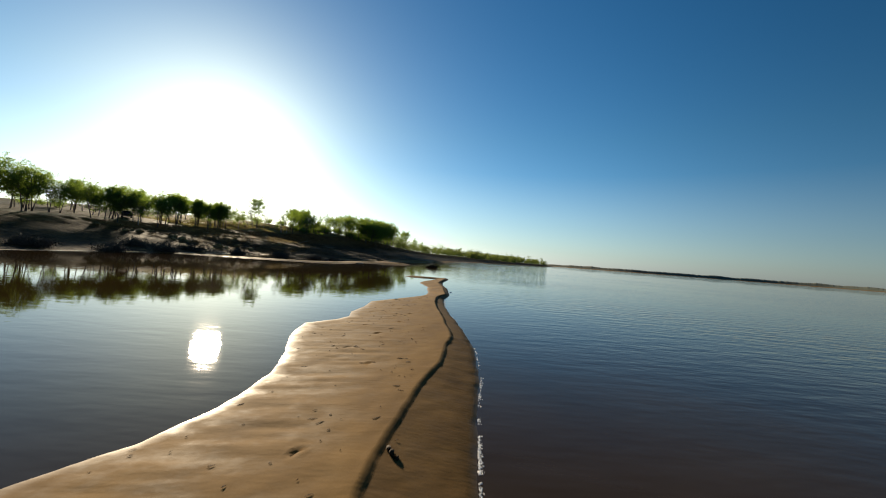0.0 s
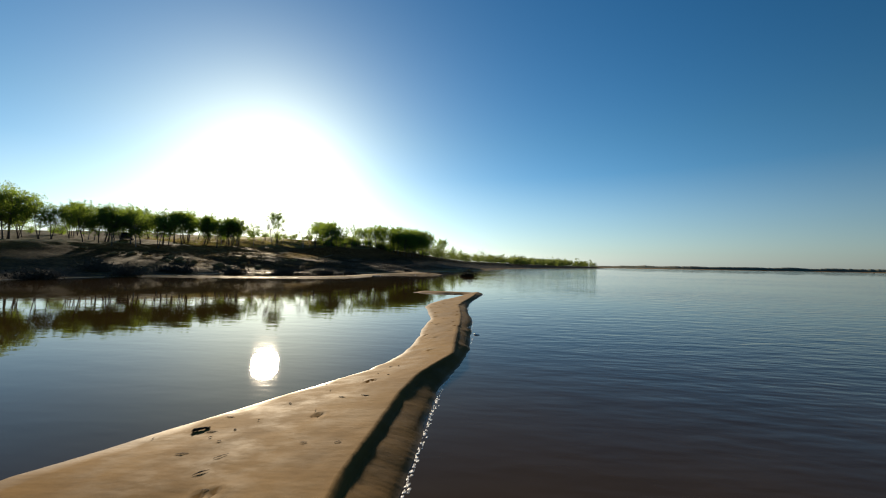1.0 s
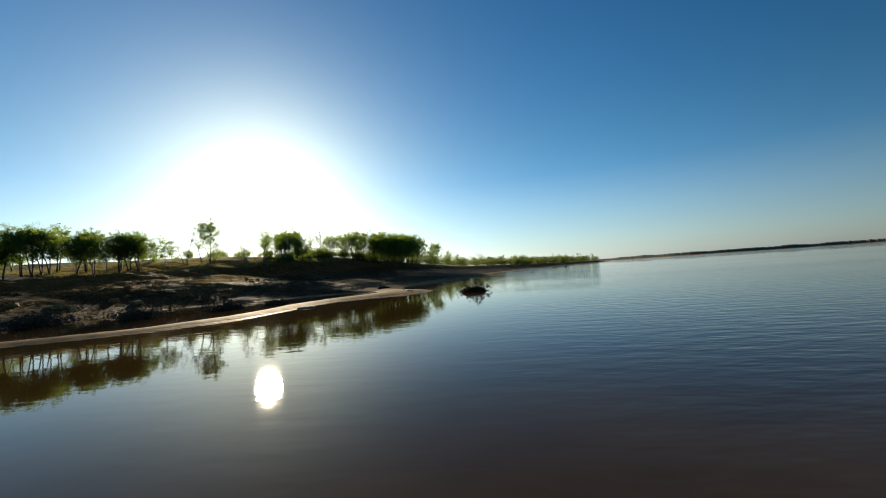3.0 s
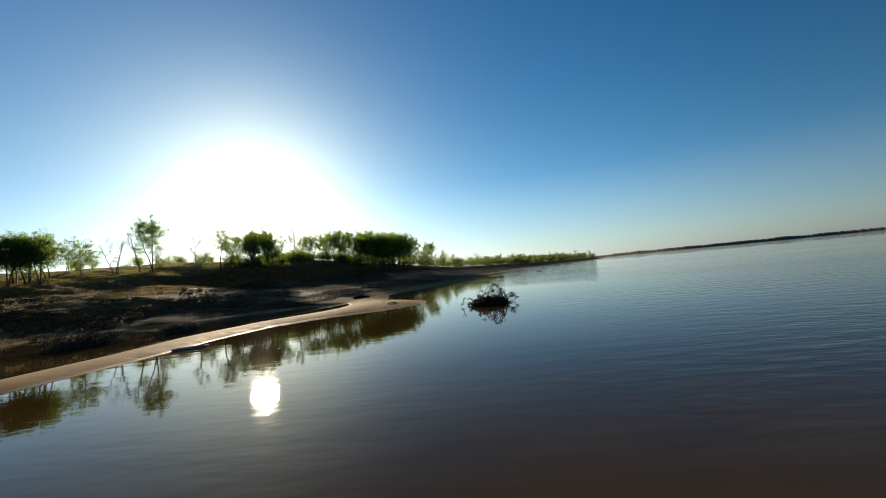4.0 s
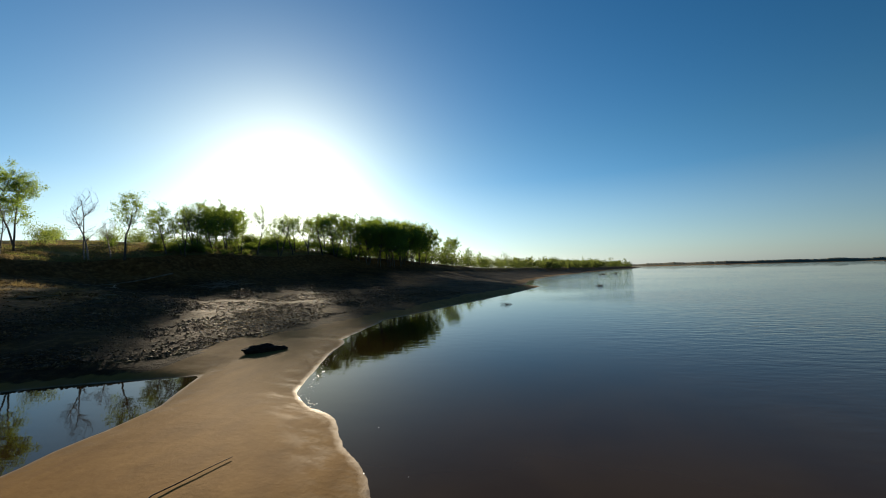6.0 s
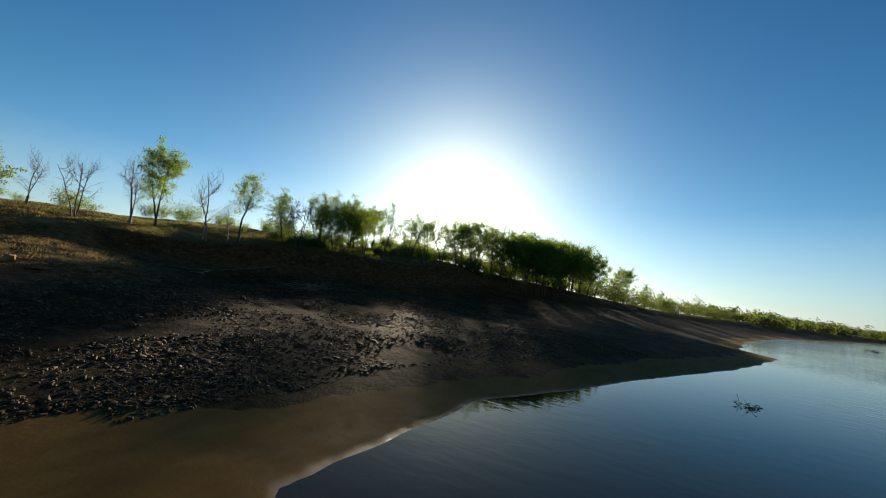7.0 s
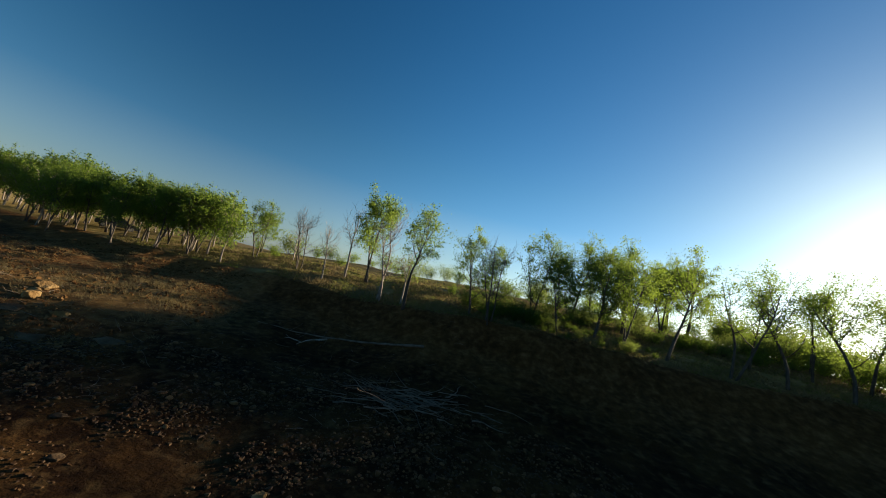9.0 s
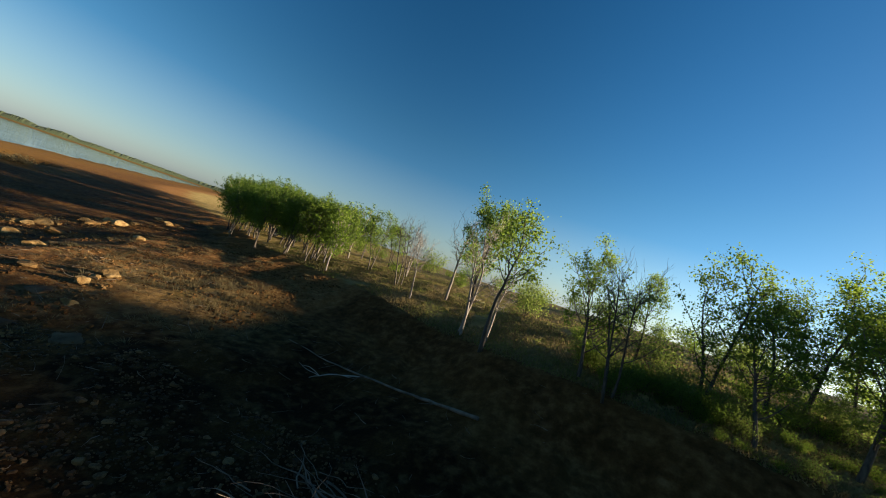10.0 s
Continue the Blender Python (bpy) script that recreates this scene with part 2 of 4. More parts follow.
def fbm(x, y, seed, octaves=4):
    """Smooth value noise, summed over octaves, about -1 to 1."""
    total, amp, norm = 0.0, 1.0, 0.0
    for k in range(octaves):
        xi, yi = np.floor(x).astype(np.int64), np.floor(y).astype(np.int64)
        fx, fy = x - xi, y - yi
        fx, fy = fx * fx * (3 - 2 * fx), fy * fy * (3 - 2 * fy)

        def h(a, b):
            n = (a * 374761393 + b * 668265263 + (seed + k) * 974634777) & 0x7FFFFFFF
            n = ((n ^ (n >> 13)) * 1274126177) & 0x7FFFFFFF
            return ((n ^ (n >> 16)) & 0xFFFF) / 32767.5 - 1
        v = (h(xi, yi) * (1 - fx) + h(xi + 1, yi) * fx) * (1 - fy) + (h(xi, yi + 1) * (1 - fx) + h(xi + 1, yi + 1) * fx) * fy
        total, norm = total + amp * v, norm + amp
        x, y, amp = x * 2.03 + 17.3, y * 2.03 - 9.1, amp * 0.5
    return total / norm


def mud_line(y):
    """Where the mud shore meets the water."""
    return curve(y, [-2500, -498, -320, -168, -106, -64, -40, 0, 35, 54, 62, 75, 84, 87.5, 89.5, 92, 94.5, 96, 98, 101.5, 104, 107, 112, 117, 122.5, 130, 141, 163, 170, 200, 260, 400, 550, 700, 715, 1000, 2500],
                 [-1900, -427, -288, -165, -114, -84, -52, -42, -38.5, -38.5, -39.5, -38.5, -36, -32, -28, -24.5, -20, -15.8, -14.2, -13.6, -13.5, -13.5, -13.6, -11.5, -9.8, -7.1, -3, 3.6, 0.5, 4, 20, 75, 135, 213, 150, 60, -600])


def bank_line(y):
    """The upper edge of the cut bank."""
    return curve(y, [-2500, -498, -320, -168, -68, 0, 48, 76, 92, 106, 116, 119, 121.5, 127, 135, 150, 188, 220, 260, 350, 550, 700, 720, 1000, 2500],
                 [-2100, -520, -370, -235, -150, -106, -80, -67, -57, -52.3, -48.9, -48, -46, -44.5, -41.5, -37, -29, -21, -9, 26, 112, 196, 120, 20, -700])


def bank_edge(y):
    """The upper edge of the cut bank with its bays and noses."""
    x = bank_line(y)
    return bank_line(y + 1.2 * fbm(x * 0.11, y * 0.11, 3, 3))


def bank_height(y):
    return curve(y, [-400, -68, 20, 50, 76, 92, 106, 112, 116.5, 119, 124, 129, 133, 140, 150, 190, 260, 400, 700, 2500],
                 [2.5, 2.8, 3.1, 3.9, 4.6, 4.95, 5.5, 5.65, 5.45, 5.7, 6.2, 6.65, 6.6, 6.6, 7.2, 6.4, 3.8, 3.4, 2.4, 2.0])


SPIT = [(-41, 55, 0.6), (-30, 58.8, 0.7), (-24, 61, 0.8), (-20.1, 63.3, 0.85), (-17.6, 67.4, 1.45), (-17.1, 72, 1.5), (-17.2, 76, 1.7), (-16.2, 80.5, 1.7), (-13.6, 84.1, 2.1),
        (-10.5, 87.6, 3.9), (-11.6, 90.5, 3.0), (-12.9, 93.5, 1.9), (-14.3, 97.5, 2.2), (-15.6, 101.5, 2.7)]


def spit_height(x, y):
    best = np.full(np.shape(x), -9.0)
    for (ax, ay, aw), (bx, by, bw) in zip(SPIT, SPIT[1:]):
        dx, dy = bx - ax, by - ay
        s = np.clip(((x - ax) * dx + (y - ay) * dy) / (dx * dx + dy * dy), 0, 1)
        d = np.hypot(x - ax - s * dx, y - ay - s * dy)
        w = (aw + (bw - aw) * s) * (1 + 0.07 * fbm(x * 0.35, y * 0.35, 5, 2))
        best = np.maximum(best, np.where(d < w, (0.1 + 0.06 * w) * (1 - (d / w) ** 2), -0.22 * (d - w)))
    return best


def land(x, y):
    """Height of the ground over the water, for arrays x, y."""
    x, y = np.asarray(x, float), np.asarray(y, float)
    wob = 1.2 * fbm(x * 0.11, y * 0.11, 3, 3)
    m, e, top = mud_line(y) + 0.4 * fbm(y * 0.3, x * 0.1, 9, 3), bank_line(y + wob), bank_height(y)
    s = (m - x) / np.maximum(m - e, 1.0)
    near = np.interp(s, [0, .07, .2, .35, .5, .63, .78, .88, .96, 1], [0, .05, .13, .25, .40, .55, .68, .78, .92, 1])
    ledge = np.interp(s, [0, .07, .2, .35, .5, .63, .78, .88, .96, 1], [0, .05, .22, .48, .70, .75, .79, .84, .94, 1])
    near = near + 0.1 * (ledge - near) * np.clip((103 - y) / 6, 0, 1) * np.clip((y - 72) / 8, 0, 1)
    rock = np.interp(s, [0, .05, .24, .47, .575, .74, .86, .93, .97, 1], [0, .06, .20, .26, .33, .43, .56, .70, .88, 1])
    far = np.interp(s, [0, .12, .35, .6, .8, .9, 1], [0, .08, .2, .38, .58, .8, 1])
    flat = np.interp(s, [0, .3, .7, .9, 1], [0, .22, .6, .85, 1])
    a = np.clip((y - 106) / 10, 0, 1)
    b = np.clip((y - 132) / 25, 0, 1)
    c = np.clip((86 - y) / 16, 0, 1)
    p = near * (1 - a) + rock * a
    p = p * (1 - b) + far * b
    p = p * (1 - c) + flat * c
    back = np.maximum(e - x, 0)
    rise = curve(y, [0, 70, 95, 112, 140, 200, 300], [0.6, 1.3, 2.0, 3.3, 2.9, 1.8, 0.8])
    z = top * p + rise * (1 - np.exp(-back / 13)) + 0.5 * np.clip(back / 60, 0, 3)
    z = np.where(s < 0, np.maximum(0.09 * (x - m) * -1, -1.2), z)
    rough = np.clip(s * 4, 0, 1)
    z = z + rough * (0.15 * fbm(x * 0.45, y * 0.45, 11, 4) + 0.06 * fbm(x * 1.3, y * 1.3, 13, 2) + 0.2 * fbm(x * 0.07, y * 0.07, 21, 2) * np.clip(s, 0, 1))
    gully = np.clip(1 - np.abs(s - 0.93) / 0.12, 0, 1)
    z = z + gully * 0.35 * fbm(y * 0.8, x * 0.25, 31, 3)
    pond = 1 - ((x + 63) / 10) ** 2 - ((y + 1) / 9) ** 2
    z = np.where(pond > -0.5, np.minimum(z, 0.35 - 0.7 * np.clip(pond + 0.5, 0, 1.2)), z)
    sp = spit_height(x, y)
    return np.maximum(z, np.where((y > 50) & (y < 104), sp, -9))


# ---- helpers for meshes ----
def mesh_of(name, verts, faces, material, smooth=False):
    me = bpy.data.meshes.new(name)
    me.from_pydata([tuple(v) for v in verts], [], faces)
    me.materials.append(material)
    if smooth:
        me.polygons.foreach_set("use_smooth", [True] * len(me.polygons))
    me.update()
    return me


def part(name, me, parent, label=""):
    ob = new(name, me)
    ob.parent = parent
    return tagged(ob, label)


def height(x, y):
    return float(land(np.array([x]), np.array([y]))[0])


class Shape:
    """Vertices and faces gathered for one mesh."""

    def __init__(self):
        self.v, self.f = [], []

    def tube(self, pts, radii, sides=5):
        base = len(self.v)
        for i, p in enumerate(pts):
            d = (pts[min(i + 1, len(pts) - 1)] - pts[max(i - 1, 0)]).normalized()
            a = d.orthogonal().normalized()
            b = d.cross(a)
            for k in range(sides):
                w = 2 * math.pi * k / sides
                self.v.append(p + (a * math.cos(w) + b * math.sin(w)) * radii[i])
        for i in range(len(pts) - 1):
            for k in range(sides):
                p, q = base + i * sides + k, base + i * sides + (k + 1) % sides
                self.f.append((p, q, q + sides, p + sides))
        self.f.append(tuple(base + k for k in reversed(range(sides))))
        self.f.append(tuple(base + (len(pts) - 1) * sides + k for k in range(sides)))

    def leaf(self, at, size, rng, flat=0.0):
        u = Vector((rng.gauss(0, 1), rng.gauss(0, 1), rng.gauss(0, 1) - flat)).normalized()
        w = u.orthogonal().normalized()
        w.rotate(Matrix.Rotation(rng.uniform(0, 6.28), 3, u))
        b = len(self.v)
        self.v += [at, at + u * size * 0.45 + w * size * 0.34, at + u * size, at + u * size * 0.45 - w * size * 0.34]
        self.f.append((b, b + 1, b + 2, b + 3))

    def blade(self, at, tip, width, rng):
        w = rng.uniform(0, 6.28)
        s = Vector((math.cos(w), math.sin(w), 0)) * width
        b = len(self.v)
        self.v += [at - s, at + s, tip]
        self.f.append((b, b + 1, b + 2))

    def chip(self, at, r, rng, squash=0.6):
        """An angular stone of twenty faces."""
        g = 1.618
        turn = Euler((rng.uniform(0, 6), rng.uniform(0, 6), rng.uniform(0, 6))).to_matrix()
        wide = Vector((rng.uniform(0.7, 1.3), rng.uniform(0.7, 1.3), squash * rng.uniform(0.7, 1.2)))
        yaw = Matrix.Rotation(rng.uniform(0, 6.28), 3, "Z")
        b = len(self.v)
        for v in ((-1, g, 0), (1, g, 0), (-1, -g, 0), (1, -g, 0), (0, -1, g), (0, 1, g), (0, -1, -g), (0, 1, -g), (g, 0, -1), (g, 0, 1), (-g, 0, -1), (-g, 0, 1)):
            p = turn @ (Vector(v).normalized() * r * rng.uniform(0.72, 1.15))
            self.v.append(at + yaw @ Vector((p.x * wide.x, p.y * wide.y, p.z * wide.z)))
        for f in ((0, 11, 5), (0, 5, 1), (0, 1, 7), (0, 7, 10), (0, 10, 11), (1, 5, 9), (5, 11, 4), (11, 10, 2), (10, 7, 6), (7, 1, 8),
                  (3, 9, 4), (3, 4, 2), (3, 2, 6), (3, 6, 8), (3, 8, 9), (4, 9, 5), (2, 4, 11), (6, 2, 10), (8, 6, 7), (9, 8, 1)):
            self.f.append(tuple(b + i for i in f))

    def mesh(self, name, material, smooth=False):
        return mesh_of(name, self.v, self.f, material, smooth)


def bough(start, way, length, rng, bend=0.25, up=0.15, steps=4):
    """A crooked line of points from start."""
    pts, p, d = [start.copy()], start.copy(), way.normalized()
    for i in range(steps):
        d = (d + Vector((rng.gauss(0, bend), rng.gauss(0, bend), rng.gauss(0, bend * 0.6) + up))).normalized()
        p = p + d * length / steps
        pts.append(p.copy())
    return pts


def tapered(pts, r0, r1):
    n = len(pts) - 1
    return [r0 + (r1 - r0) * i / n for i in range(n + 1)]


# ---- ground, water, far shores ----
def axis(*runs):
    out = []
    for a, b, step in runs:
        out += list(np.arange(a, b, step))
    return np.array(out + [runs[-1][1]])


def make_ground_sheet():
    xs = axis((-2600, -600, 200), (-600, -200, 40), (-200, -95, 5), (-95, -62, 1.2), (-62, -4, 0.36), (-4, 12, 1.6), (12, 260, 8), (260, 400, 40))
    ys = axis((-2600, -600, 200), (-600, -100, 25), (-100, 20, 4), (20, 52, 1.3), (52, 72, 0.7), (72, 136, 0.36), (136, 200, 1.2), (200, 320, 4), (320, 760, 11), (760, 2600, 120))
    gx, gy = np.meshgrid(xs, ys)
    z = land(gx, gy)
    ny, nx = gx.shape
    idx = np.arange(nx * ny).reshape(ny, nx)
    faces = np.stack([idx[:-1, :-1], idx[:-1, 1:], idx[1:, 1:], idx[1:, :-1]], -1).reshape(-1, 4)
    me = mesh_of("ground", np.stack([gx, gy, z], -1).reshape(-1, 3).tolist(), faces.tolist(), GROUND, True)
    m, e = mud_line(gy), bank_line(gy + 1.2 * fbm(gx * 0.11, gy * 0.11, 3, 3))
    s = (m - gx) / np.maximum(m - e, 1)
    patch = fbm(gx * 0.16, gy * 0.16, 41, 3)
    beach = np.clip((0.62 - z + 0.25 * patch) * 4, 0, 1) * np.where(gy > 103, 1, 0.35)
    reach = curve(gy, [60, 88, 94, 97, 100, 106, 112, 118, 140, 200], [0.3, 0.6, 0.8, 3.0, 5.6, 3.4, 1.8, 2.0, 2.5, 2.0])
    beach = np.where(m - gx < reach + patch, 1.0, beach * 0.3)
    spit = np.clip((spit_height(gx, gy) + 0.12) * 8, 0, 1) * ((gy > 50) & (gy < 104))
    dune = np.clip((46 - gy) / 20, 0, 1) * np.clip(1.25 - s, 0, 1) * 0.6
    sandy = np.clip(np.maximum(np.maximum(beach, spit), dune), 0, 1)
    grassy = np.clip((s - 1.0) * 24 + patch * 0.3, 0, 1)
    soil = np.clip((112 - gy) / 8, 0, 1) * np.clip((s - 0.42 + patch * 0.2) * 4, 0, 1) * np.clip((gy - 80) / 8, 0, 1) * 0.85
    # bank face past y 110 takes less earth, putting its shade into the colour
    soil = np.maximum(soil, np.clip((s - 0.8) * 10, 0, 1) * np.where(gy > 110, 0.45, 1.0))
    soil = np.maximum(soil, np.clip((30 - gy) / 25, 0, 1) * 0.3)
    soil = np.maximum(soil, np.clip((88 - gy) / 6, 0, 1) * np.clip((s - 0.08) * 6, 0, 1) * 0.25)
    tuft = np.clip(1 - np.hypot((gx + 42) / 6, (gy - 105) / 9), 0, 1) * 0.6
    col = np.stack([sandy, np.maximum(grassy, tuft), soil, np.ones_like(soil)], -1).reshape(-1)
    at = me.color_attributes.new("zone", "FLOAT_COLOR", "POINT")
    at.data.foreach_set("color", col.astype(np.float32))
    return tagged(new("ground", me), "sloping muddy lake shore with stones, sand and a grassy cut bank", "ground", kind="structure")


ground = make_ground_sheet()

water = tagged(new("water", mesh_of("water", [(-3500, -3500, 0), (3500, -3500, 0), (3500, 3500, 0), (-3500, 3500, 0)], [(0, 1, 2, 3)], WATER)),
               "calm brown lake water with low ripples, mirroring the sky", "water", kind="structure")


def make_far_shore(a0, a1, dist, tall, seed, leafage=HAZE, ragged=0.3):
    """A wooded far shore seen across the lake, with a pale beach at its foot."""
    rng = random.Random(seed)
    s = Shape()
    n = int((a1 - a0) * 16)
    rows = []
    for i in range(n + 1):
        a = radians(a0 + (a1 - a0) * i / n)
        r = dist * (1 + 0.05 * math.sin(i * 0.012 + seed))
        end = min(1, i / (n * 0.05), (n - i) / (n * 0.05))
        t = tall * (0.35 + 0.65 * end) * (0.75 + 0.25 * noise.noise((i * 0.035, seed, 0)) + ragged * (0.3 * noise.noise((i * 0.22, seed, 3)) + 0.2 * noise.noise((i * 0.7, seed, 7))) + rng.uniform(-0.02, 0.02))
        c, q = math.sin(a), math.cos(a)
        rows.append([(c * (r + d), q * (r + d), h) for d, h in ((0, -0.5), (25, 1.3), (40, t * 0.75), (55, t), (140, t * 0.9))])
    v = [p for row in rows for p in row]
    f = [(i * 5 + k, i * 5 + 5 + k, i * 5 + 6 + k, i * 5 + 1 + k) for i in range(n) for k in range(4)]
    me = mesh_of("far_shore", v, f, leafage)
    me.materials.append(SAND)
    for p in me.polygons:
        p.material_index = 1 if p.index % 4 == 0 else 0
    return tagged(new("far_shore", me), "hazy wooded far shore with a thin pale beach", "far shore", kind="structure")


make_far_shore(13.5, 120, 1700, 14, 2)
make_far_shore(172, 236, 850, 12, 5, GREENERY, 0.5)


# ---- the sandbar ----
def scarp_line(y):
    """The foot of the low scarp that runs along the bar."""
    y = np.asarray(y, float)
    at = curve(y, [-4, 5.3, 6.5, 8.2, 9.6, 12.3, 14.5, 18.5, 20, 22, 23.1, 24.5, 27, 30, 34, 41, 43], [-1.0, -.8, -.7, -.4, -.1, .2, .1, -.25, -.3, -.3, -.15, .2, .12, .05, -.3, .35, .45])
    return at + 0.05 * fbm(y * 0.9, y * 0.0, 53, 3)


def bar_height(x, y):
    left = curve(y, [-4, 2, 5.2, 6.1, 7.6, 8.8, 10.1, 11.8, 13.5, 14.5, 15.3, 16.3, 18, 19.8, 20.9, 22.5, 23.6, 25, 27, 30.2, 33, 34, 35, 36.6, 38.5, 40.2, 41.2, 42],
                 [-5.4, -4.6, -3.9, -3.4, -3.1, -3.15, -3.4, -4.0, -4.2, -3.5, -3.25, -3.4, -3.25, -3.3, -2.7, -1.8, -1.2, -.9, -.85, -1.05, -1.6, -1.85, -1.8, -1.6, -1.1, -.65, -.45, -.4])
    right = curve(y, [-4, 5.7, 7.9, 9.3, 11.6, 14.7, 18.5, 20, 22.7, 25.5, 29.8, 34, 36.3, 38, 41, 42.5, 43.2], [.2, .3, .5, .7, .8, .6, .22, .12, .12, .5, .42, .1, .12, .3, .7, .78, .5])
    left = left + 0.09 * fbm(y * 0.9, x * 0.1, 51, 3)
    step = scarp_line(y)
    right = right + 0.04 * fbm(y * 1.4, x * 0.1, 55, 3)
    u = (x - left) / np.maximum(step - left, 0.2)
    crest = curve(y, [0, 20, 34, 43], [.2, .18, .15, .13])
    drop = curve(y, [0, 12, 17, 20, 24, 28, 36, 43], [.028, .03, .042, .055, .042, .016, .012, .01])
    a = crest * np.clip(u, 0, 1) ** 0.75
    w = np.clip((right - x) / np.maximum(right - step, 0.12), 0, 1)
    b = (crest - drop) * w ** 0.7
    z = np.where(x < step - 0.05, a, np.where(x > step + 0.05, b, a + (b - a) * np.clip((x - step + 0.05) / 0.1, 0, 1)))
    z = np.where(x < left, -0.16 * (left - x), z)
    z = np.where(x > right, -0.22 * (x - right), z)
    z = np.where(y > 42.6, z - 0.35 * (y - 42.6), z)
    z = np.where(y < -1, z - 0.3 * (-1 - y), z)
    hook = np.full(np.shape(x), -9.0)
    line = [(-3.6, 42.55, .3), (-2.95, 42.75, .82), (-2.2, 42.55, 1.0), (-1.45, 42.65, .8), (-.3, 42.5, .75), (.1, 42.0, .6)]
    for (ax, ay, aw), (bx, by, bw) in zip(line, line[1:]):
        dx, dy = bx - ax, by - ay
        s = np.clip(((x - ax) * dx + (y - ay) * dy) / (dx * dx + dy * dy), 0, 1)
        d, r = np.hypot(x - ax - s * dx, y - ay - s * dy), aw + (bw - aw) * s
        hook = np.maximum(hook, np.where(d < r, 0.11 * np.minimum(r / 0.85, 1) * (1 - (d / r) ** 2), -0.2 * (d - r)))
    z = np.maximum(z, hook)
    # runnels down the water side, and soft lumps
    slope = np.clip(1 - np.abs(u - 0.35) / 0.4, 0, 1) * curve(y, [0, 4, 13, 18], [1, 1, .6, .15])
    z = z + slope * 0.032 * fbm(x * 0.6 + 3, y * 4.5, 61, 3) + np.where(z > 0.01, 0.008 * fbm(x * 3.5, y * 3.5, 63, 4), 0)
    return z


TRACKS = [(-1.1, 33.3), (-1.0, 34.75), (-1.1, 35.7), (-.92, 36.7), (-.9, 37.5), (-.7, 38.15), (-.55, 38.9), (-.4, 39.7), (-.2, 35.0), (-.08, 35.8), (.0, 37.6), (-.2, 33.2), (-.3, 34.1), (.1, 38.6),
          (-1.1, 29.4), (-.6, 28.6), (-.5, 29.8), (-.1, 28.9), (.02, 28.0), (-.05, 27.2), (-.9, 30.6), (-1.0, 31.7), (-.1, 30.4), (-.15, 31.5), (-.35, 26.4), (-1.2, 33.8), (-.3, 24.9), (-.7, 26.9),
          (-2.1, 18.3), (-1.7, 17.2), (-1.2, 16.0), (-1.9, 15.1), (-1.4, 14.2), (-2.3, 13.4), (-1.8, 12.3), (-1.3, 19.6), (-1.1, 21.2), (-.9, 22.6), (-1.6, 5.9), (-1.5, 9.4), (-2.2, 10.6), (-2.6, 16.4), (.2, 40.9), (.3, 40.3), (-.1, 40.6), (-.3, 41.4), (-2.6, 42.9), (-2.2, 43.1), (-1.2, 42.9)]


def make_sandbar():
    xs = axis((-6.8, -1.2, 0.07), (-1.2, -0.1, 0.05), (-0.1, 0.1, 0.025), (0.1, 1.0, 0.05), (1.0, 2.4, 0.1))
    gx, gy = np.meshgrid(xs, np.arange(-5, 45.2, 0.064))
    gx = gx + scarp_line(gy[:, :1])
    z = bar_height(gx, gy)
    rng = random.Random(4)
    for px, py in TRACKS:
        turn = rng.uniform(-0.5, 0.5)
        dx, dy = gx - px, gy - py
        lx, ly = dx * math.cos(turn) + dy * math.sin(turn), dy * math.cos(turn) - dx * math.sin(turn)
        for side in (-1, 1):
            q = ((lx - side * 0.035) / 0.03) ** 2 + ((ly - side * 0.03) / 0.046) ** 2
            z = z - (0.046 if px < -0.4 else 0.03) * np.exp(-q) + 0.01 * np.exp(-((np.sqrt(q) - 1.9) / 0.5) ** 2)
    ny, nx = gx.shape
    idx = np.arange(nx * ny).reshape(ny, nx)
    faces = np.stack([idx[:-1, :-1], idx[:-1, 1:], idx[1:, 1:], idx[1:, :-1]], -1).reshape(-1, 4)
    keep = z.reshape(-1)[faces].max(1) > -0.2
    me = mesh_of("sandbar", np.stack([gx, gy, z], -1).reshape(-1, 3).tolist(), faces[keep].tolist(), SAND, True)
    soaked = np.clip((gx - scarp_line(gy) + 0.03) / 0.06, 0, 1) * np.clip((gy + 2) / 3, 0, 1)
    at = me.attributes.new("soaked", "FLOAT", "POINT")
    at.data.foreach_set("value", soaked.reshape(-1).astype(np.float32))
    return tagged(new("sandbar", me), "long narrow bar of damp tan sand with animal tracks and a low scarp", "sandbar", kind="structure")


make_sandbar()


def make_specks():
    """Dark flecks of bark and reed strewn on the damp side of the bar."""
    rng = random.Random(8)
    s = Shape()
    for k in range(260):
        y = rng.uniform(4, 24) if k < 220 else rng.uniform(24, 42)
        x = rng.uniform(-3.6, -0.6)
        z = float(bar_height(np.array([x]), np.array([y]))[0])
        if z < 0.02:
            continue
        w, n = rng.gauss(0.3, 0.5), rng.choice((0.02, 0.04, 0.07, 0.12))
        a, b = Vector((x, y, z + 0.006)), Vector((x + n * math.cos(w), y + n * math.sin(w), z + 0.008))
        s.tube([a, a.lerp(b, 0.5) + Vector((0, rng.gauss(0, 0.01), 0.004)), b], [0.002, rng.uniform(0.003, 0.007), 0.002], 4)
    return tagged(new("flotsam", s.mesh("flotsam", SOAKED)), "dark bits of reed and bark washed up on the sand", "flotsam", kind="stuff")


make_specks()


